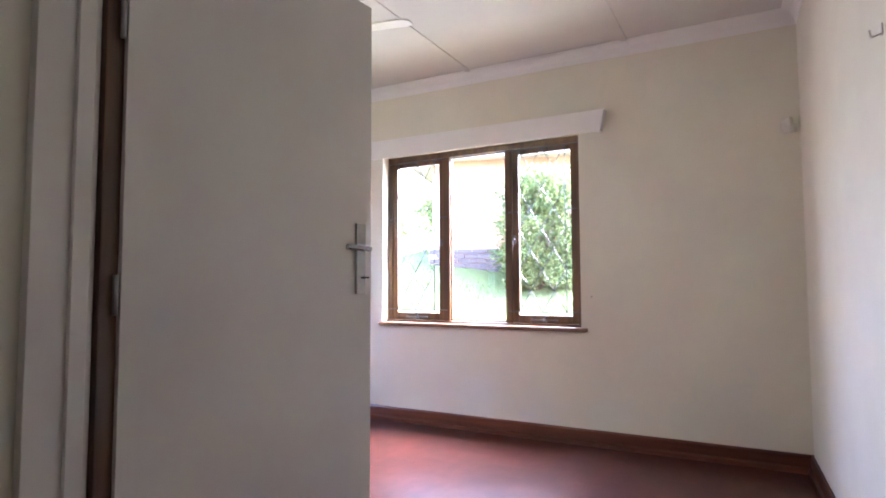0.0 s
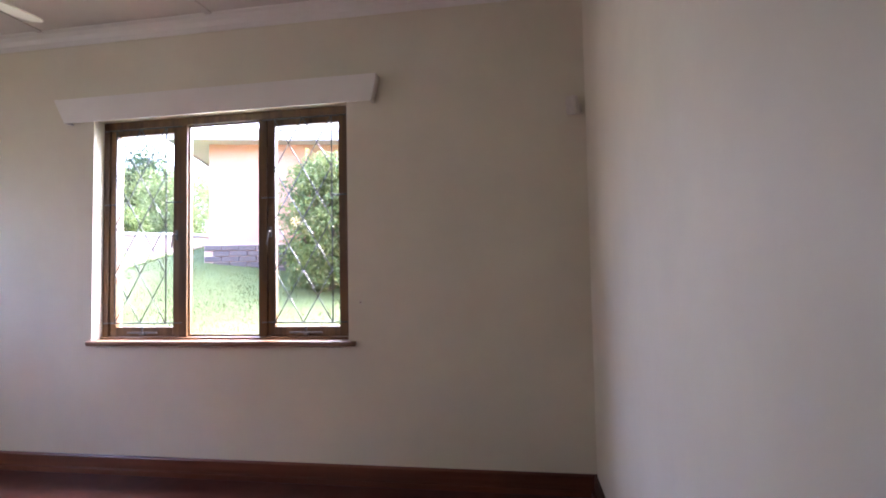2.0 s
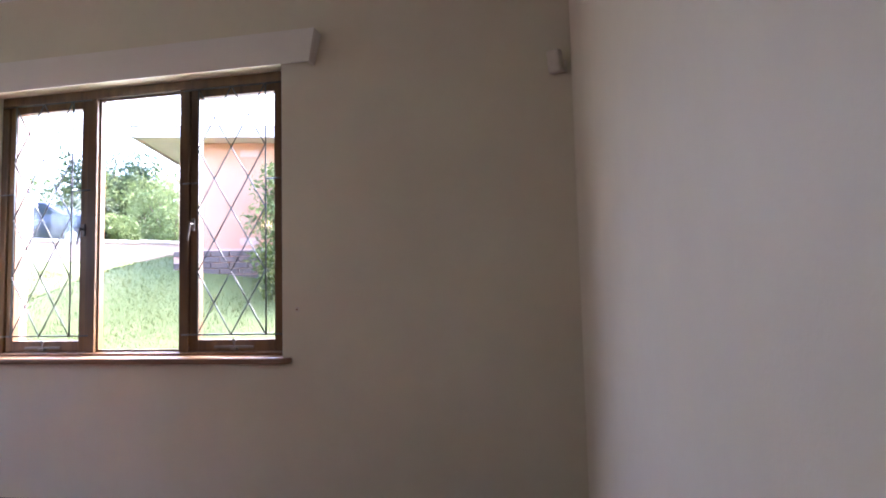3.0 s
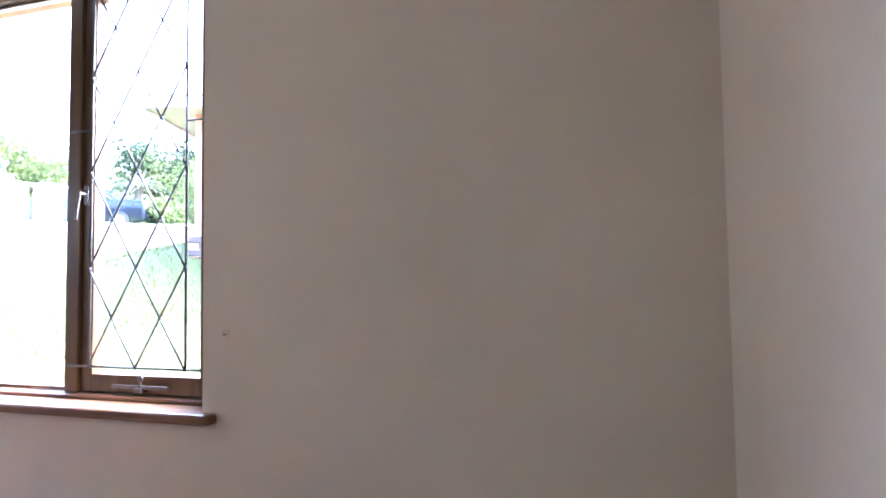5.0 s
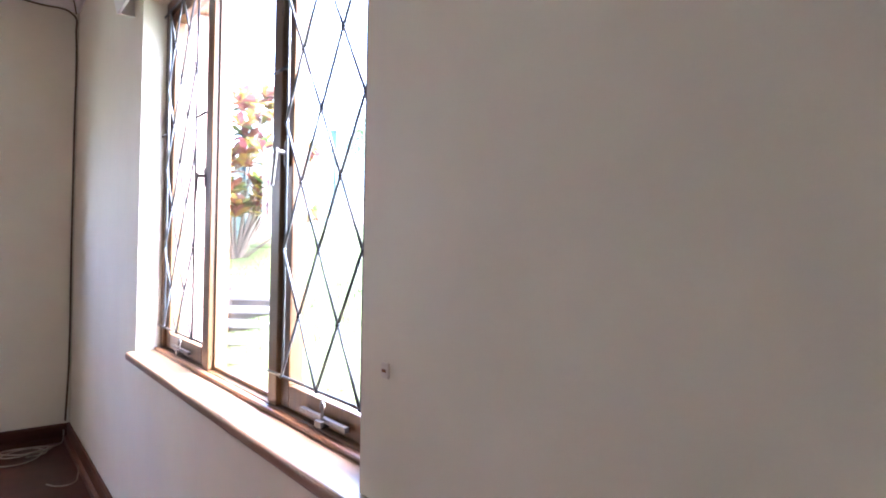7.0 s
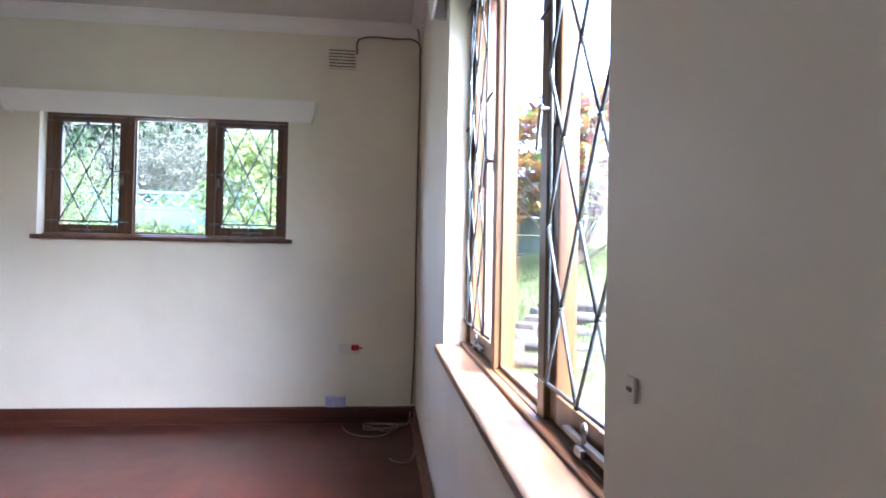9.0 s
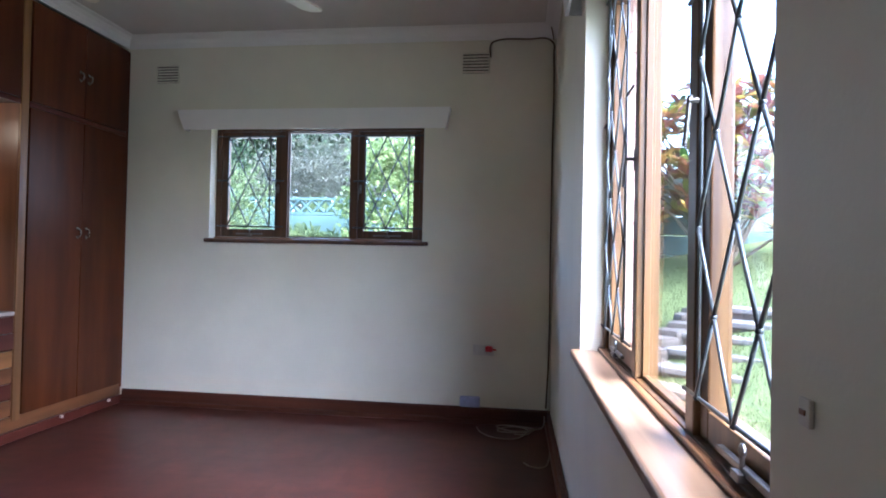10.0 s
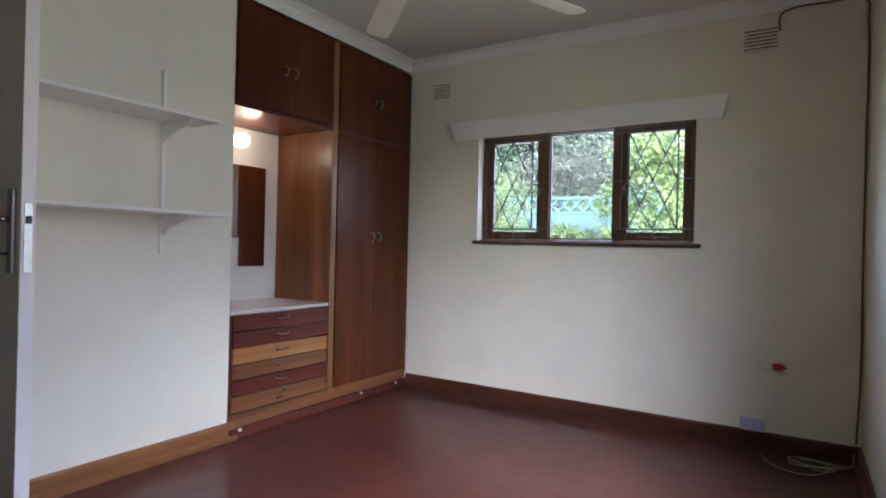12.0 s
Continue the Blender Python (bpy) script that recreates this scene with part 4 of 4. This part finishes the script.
def car(m):
    c = thing("car", "dark blue hatchback parked behind the low wall", "car", m=m)
    side = [(-2.0, 0.35), (-2.02, 0.75), (-1.95, 0.95), (-0.95, 1.02), (-0.35, 1.42), (0.95, 1.44), (1.65, 1.05), (1.95, 0.95), (2.0, 0.40), (1.7, 0.25), (-1.7, 0.25)]
    body = profile("body", side, 1.66, M_CAR, c, pose(0, -0.83, 0), 0.06)
    smooth(body)
    for y in (-0.838, 0.826):
        profile("side_window", [(-0.78, 1.03), (-0.33, 1.36), (0.30, 1.37), (0.30, 1.03)], 0.012, M_CARGLASS, c, pose(0, y, 0), 0.003)
        profile("side_window", [(0.36, 1.03), (0.36, 1.37), (0.92, 1.36), (1.42, 1.06)], 0.012, M_CARGLASS, c, pose(0, y, 0), 0.003)
        for x in (-1.25, 1.25):
            w = smooth(part("wheel", rod(bmesh.new(), (x, y - 0.04, 0.31), (x, y + 0.05, 0.31), 0.31, 28), M_BLACK, c))
            part("rim", rod(bmesh.new(), (x, y - 0.047, 0.31), (x, y + 0.057, 0.31), 0.2, 20), M_STEEL, w)
    for s, q in ((1, ((-0.98, 1.03), (-0.38, 1.41))), (2, ((1.62, 1.08), (0.98, 1.43)))):
        bm = bmesh.new()
        (xa, za), (xb, zb) = q
        k = -0.012 if s == 1 else 0.012
        vs = [bm.verts.new(v) for v in ((xa + k, -0.7, za + 0.01), (xa + k, 0.7, za + 0.01), (xb + k, 0.62, zb + 0.01), (xb + k, -0.62, zb + 0.01))]
        f = bm.faces.new(vs)
        r = bmesh.ops.extrude_face_region(bm, geom=[f])
        bmesh.ops.translate(bm, vec=(-k, 0, -0.01), verts=[v for v in r["geom"] if isinstance(v, bmesh.types.BMVert)])
        part("windscreen" if s == 1 else "rear_window", bm, M_CARGLASS, c)
    for y in (-0.62, 0.62):
        part("headlight", boxes(((-2.035, -1.97), (y - 0.14, y + 0.14), (0.68, 0.80)), bevel=0.02), M_CHROME, c)
        part("tail_light", boxes(((1.93, 1.985), (y - 0.13, y + 0.13), (0.72, 0.90)), bevel=0.02), M_RED, c)
    return c


car(pose(-15.9, 13.2, ground_z(-15.9, 13.2), 0, 0, 12 + 180))

# aloe
rng = np.random.default_rng(5)
ax, ay = -16.6, 15.6
aloe = thing("aloe", "grey-green aloe with long arching leaves", "plant", m=Matrix.Translation((ax, ay, ground_z(ax, ay))))
V, F = [], []
for i in range(70):
    a, e = rng.random() * 6.283, 0.15 + rng.random() * 1.1
    L, w = 1.15 + 0.4 * rng.random(), 0.055
    u = np.array((math.cos(a), math.sin(a), 0))
    s = np.array((-math.sin(a), math.cos(a), 0)) * w
    k = len(V)
    for j in range(5):
        t = j / 4
        p = u * L * t * math.cos(e) + np.array((0, 0, 1.75 + L * (t * math.sin(e) - 0.55 * t * t)))
        V += [p + s * (1 - t * 0.95), p - s * (1 - t * 0.95)]
    for j in range(4):
        F.append((k + 2 * j, k + 2 * j + 1, k + 2 * j + 3, k + 2 * j + 2))
crown("rosette", V, F, M_ALOE, aloe)
part("stem", rod(bmesh.new(), (0, 0, -0.1), (0, 0, 1.8), 0.12, 10, 0.1), M_BARK, aloe)

# shrub against the plinth
shrub("shrub", "leafy green shrub growing on the lawn before the plinth", "shrub", -3.2, 4.38, 0.78, 1.62, M_LEAF, 0.075, 90, 150, 11, lift=0.18)

# trees and hedges in the distance
for i, (x, y, h, r, mt, lf) in enumerate([(-18, 19, 4.2, 2.6, M_LEAFD, 0.26), (-23, 15, 4.6, 2.8, M_LEAF, 0.28), (-13.5, 21, 3.6, 2.4, M_LEAF, 0.25), (-9, 24, 4, 2.6, M_LEAFD, 0.3)]):
    tree("tall leafy green tree beyond the garden", x, y, h, r, mt, lf * 0.65, 60, 170, 40 + i)
for i, (x, y, rx, rz) in enumerate([(-13.2, 15.6, 1.6, 2.2), (-15.6, 17.6, 1.8, 2.9), (-18.2, 17.6, 1.9, 3.2), (-20.6, 16.2, 1.9, 3.4), (-22.4, 13.2, 1.8, 3.0), (-14.0, 13.6, 0.8, 0.9)]):
    shrub("hedge_shrub", "loose green hedge shrub behind the drive", "shrub", x, y, rx, rz, M_LEAF if i % 2 else M_FERN, 0.12, 54, 130, 60 + i)


# ---- teal fence round the west of the garden ----
def fence_bay(x0, y0, x1, y1, base, label):
    f = thing("fence", label, "fence", "teal panel fence")
    a, b = Vector((x0, y0, 0)), Vector((x1, y1, 0))
    L = (b - a).length
    rot = math.degrees(math.atan2(b.y - a.y, b.x - a.x))
    m = pose(x0, y0, base, 0, 0, rot)
    f.matrix_basis = m
    part("post", boxes(((-0.075, 0.075), (-0.075, 0.075), (-0.5, 1.86)), ((-0.09, 0.09), (-0.09, 0.09), (1.86, 1.92)), bevel=0.01), M_TEAL, f)
    for k in range(5):
        part("panel", boxes(((0.06, L - 0.06), (-0.03, 0.03), (0.02 + k * 0.3, 0.31 + k * 0.3)), bevel=0.012), M_TEAL, f)
    z0, z1 = 1.52, 1.80
    lt = boxes(((0.06, L - 0.06), (-0.03, 0.03), (z0, z0 + 0.045)), ((0.06, L - 0.06), (-0.03, 0.03), (z1 - 0.045, z1)))
    n = max(1, int((L - 0.12) / 0.19))
    s = (L - 0.12) / n
    for k in range(n):
        u = 0.06 + k * s
        rod(lt, (u, 0, z0 + 0.03), (u + s, 0, z1 - 0.03), 0.026, 6)
        rod(lt, (u + s, 0.01, z0 + 0.03), (u, 0.01, z1 - 0.03), 0.026, 6)
    part("lattice", lt, M_TEAL, f, "pierced teal lattice strip")
    return f


line = [(-9.6, -8.83), (-9.65, -6.83), (-9.7, -4.83), (-9.75, -2.83), (-9.8, -0.83), (-9.95, 1.15), (-10.2, 3.1), (-10.6, 5.0), (-11.2, 6.8)]
for (xa, ya), (xb, yb) in zip(line, line[1:]):
    fence_bay(xa, ya, xb, yb, min(ground_z(xa, ya), ground_z(xb, yb)) - 0.1, "teal painted precast panel fence with a lattice top")

# croton on the bank
rng = np.random.default_rng(21)
cr = thing("croton", "croton bush with yellow, orange and red leaves", "shrub", m=Matrix.Translation((-9.0, 2.5, ground_z(-9.0, 2.5) - 0.05)))
V, F = [], []
bm = bmesh.new()
for i in range(150):
    a, t = rng.random() * 6.283, rng.random()
    rr = (0.25 + 0.75 * rng.random()) * 1.1
    c = np.array((rr * math.cos(a), rr * math.sin(a) * 1.2, 0.55 + 2.2 * t * (1 - 0.3 * rr)))
    if i < 26:
        rod(bm, (c[0] * 0.05, c[1] * 0.05, 0), (c[0] * 0.5, c[1] * 0.5, c[2] * 0.6), 0.028, 6, 0.018)
        rod(bm, (c[0] * 0.5, c[1] * 0.5, c[2] * 0.6), tuple(c), 0.018, 6, 0.006)
    for j in range(17):
        b, e = j * 2.4 + rng.random(), 0.05 + 1.1 * rng.random()
        u = np.array((math.cos(b) * math.cos(e), math.sin(b) * math.cos(e), math.sin(e)))
        s = np.array((-math.sin(b), math.cos(b), 0))
        L = 0.19 + 0.16 * rng.random()
        w = L * 0.15
        k = len(V)
        dz = np.array((0, 0, 1.0))
        V += [c, c + u * L * 0.4 + s * w, c + u * L * 0.4 - s * w, c + u * L * 0.75 + s * w * 0.9 - dz * L * 0.07, c + u * L * 0.75 - s * w * 0.9 - dz * L * 0.07, c + u * L - dz * L * 0.18]
        F += [(k, k + 1, k + 2), (k + 1, k + 3, k + 4, k + 2), (k + 3, k + 5, k + 4)]
crown("crown", V, F, M_CROTON, cr)
part("stems", bm, M_BARK, cr)

# concrete steps up the bank
steps = thing("garden_steps", "weathered concrete steps set in the grassy bank", "steps")
steps.matrix_basis = pose(-5.25, 0.80, ground_z(-5.25, 0.80) - 0.03, 0, 0, 50.7)
for i in range(7):
    y, z = i * 0.33, i * 0.112
    part("tread", boxes(((-0.42, 0.42), (y - 0.03, y + 0.36), (z + 0.065, z + 0.12)), bevel=0.014), M_CONC, steps)
    # Risers are a darker stone than the treads.
    part("riser", boxes(((-0.40, 0.40), (y, y + 0.34), (z - 0.4, z + 0.064))), M_EARTH, steps, "dark stone riser")
kerb = thing("bank_edging", "dark rough stone edging beside the steps", "edging")
for i in range(12):
    x = -5.62 - 0.165 * i + 0.03 * math.sin(i * 2.1)
    y = 0.44 + 0.135 * i
    part("stone", boxes(((-0.13, 0.13), (-0.13, 0.13), (-0.25, 0.12)), bevel=0.045), M_EARTH, kerb, at=pose(x, y, ground_z(x, y) + 0.03, 0, 0, 23 * i))

# planting seen through the west window
shrub("shrub", "yellow-green leafy shrub beside the fence", "shrub", -8.3, -1.75, 0.95, 2.2, M_LEAFY, 0.085, 64, 90, 31, lift=0.25, shape=0.3)
shrub("shrub", "dense pale green shrub", "shrub", -8.8, -4.75, 1.05, 2.0, M_FERN, 0.06, 90, 230, 33, lift=0.1, shape=0.16)
for i, (x, y, h) in enumerate([(-8.3, -3.25, 1.2), (-8.5, -2.75, 1.1), (-8.2, -2.35, 1.0)]):
    shrub("fern", "pale green fern clump below the fence", "fern", x, y, 0.5, h, M_FERN, 0.15, 50, 80, 34 + i, shape=0.10, lift=0.05, out=1.0)
for i, (x, y, rx, rz, mt) in enumerate([(-12.4, -3.3, 1.7, 2.6, M_SILVER), (-12.8, -5.0, 1.7, 2.5, M_SILVER), (-12.2, -1.2, 1.7, 2.4, M_SILVER), (-13.2, 0.9, 1.7, 2.2, M_LEAF), (-12.4, -7.2, 1.9, 2.5, M_LEAFD), (-11.0, -3.6, 0.7, 1.4, M_FERN)]):
    shrub("shrub", "tall mixed shrub behind the fence", "shrub", x, y, rx, rz, mt, 0.13, 70, 150, 70 + i, shape=0.10)
tree("dark green tree behind the fence", -16.0, -8.0, 5.6, 2.6, M_LEAFD, 0.17, 70, 220, 80)
tree("dark green tree behind the fence", -17, -5.0, 5.4, 2.2, M_LEAFD, 0.17, 60, 200, 82)
tree("dark green tree behind the fence", -20, -1.0, 4.6, 2.6, M_LEAF, 0.18, 60, 200, 81)


# ---- many small pieces ----
# outer reveal bricks beside the large window
reveal = tagged(new("window_reveal"), "pink painted brick reveal outside the window", kind="structure")
bm = boxes(((-0.048, 0.048), (-0.052, 0.052), (-0.0355, 0.0355)), bevel=0.004)
bme = mesh_of(bm, M_PINKB, "brick")
zc = 0.735
k = 0
while zc < 2.2:
    o = new("brick", bme)
    o.parent = reveal
    o.location = (A_U[0] - 0.052 + (0.0015 if k % 2 else 0), 0.222, zc + 0.0355)
    zc += 0.083
    k += 1
part("mortar", boxes(((A_U[0] - 0.1, A_U[0] - 0.010), (0.172, 0.268), (0.72, 2.23))), M_MORTAR, reveal)

# dark bricks of the plinth
pl = part("plinth", boxes(((HX - 0.05, 7.0), (HY - 0.05, HY - 0.004), (hz - 1.2, hz + 0.36))), M_MORTAR, house)
bme = mesh_of(boxes(((-0.118, 0.118), (-0.03, 0.03), (-0.036, 0.036)), bevel=0.004), M_SLATEB, "brick")
for r_ in range(9):
    for c_ in range(28):
        o = new("brick", bme)
        o.parent = pl
        o.location = (HX + 0.08 + c_ * 0.247 + (0.12 if r_ % 2 else 0), HY - 0.055, hz - 0.36 + r_ * 0.082)

# parquet: squares of five fingers, turned alternately
def parquet():
    V, F = [], []
    S, g, nf = 0.30, 0.0001, 5
    w = S / nf
    i0, i1, j0, j1 = int(XW / S) - 2, 3, int(YP / S) - 2, 1
    for i in range(i0, i1):
        for j in range(j0, j1):
            for k in range(nf):
                a = (i * S, i * S + S, j * S + k * w, j * S + k * w + w) if (i + j) % 2 else (i * S + k * w, i * S + k * w + w, j * S, j * S + S)
                xa, xb, ya, yb = max(a[0] + g, XW - 0.02), min(a[1] - g, 0.45), max(a[2] + g, YP - 0.02), min(a[3] - g, 0.02)
                if xb - xa < 0.004 or yb - ya < 0.004:
                    continue
                z = 0.00015 * math.sin(i * 7.1 + j * 3.3 + k * 5.7)
                n = len(V)
                V += [(xa, ya, z - 0.0008), (xb, ya, z - 0.0008), (xb, yb, z - 0.0008), (xa, yb, z - 0.0008)]
                F += [(n, n + 1, n + 2, n + 3)]
    me = bpy.data.meshes.new("floor")
    me.from_pydata(V, [], F)
    me.materials.append(M_FLOOR)
    return tagged(new("floor", me), "worn red-brown waxed parquet floor", kind="structure")


parquet()
setting("subfloor", boxes(((XW - 0.1, 0.5), (YP - 0.1, 0.1), (-0.12, -0.004))), M_EARTH)


# grass blades on the bank near the large window
def grass():
    rng = np.random.default_rng(3)
    n = 60000
    x = -9.3 + 8.3 * rng.random(n)
    y = 0.35 + 5.5 * rng.random(n) ** 1.5
    z = np.array([ground_z(a, b) for a, b in zip(x, y)]) - 0.012
    a, h, w = rng.random(n) * 6.283, 0.025 + 0.04 * rng.random(n), 0.005
    lx, ly = rng.normal(size=n) * 0.02, rng.normal(size=n) * 0.02
    V = np.empty((n, 3, 3))
    V[:, 0] = np.stack([x - w * np.cos(a), y - w * np.sin(a), z], 1)
    V[:, 1] = np.stack([x + w * np.cos(a), y + w * np.sin(a), z], 1)
    V[:, 2] = np.stack([x + lx, y + ly, z + h], 1)
    me = bpy.data.meshes.new("grass")
    me.from_pydata(V.reshape(-1, 3).tolist(), [], np.arange(3 * n).reshape(-1, 3).tolist())
    me.materials.append(M_BLADE)
    return tagged(new("grass", me), "short mown lawn grass on the bank", "grass", kind="stuff")


grass()
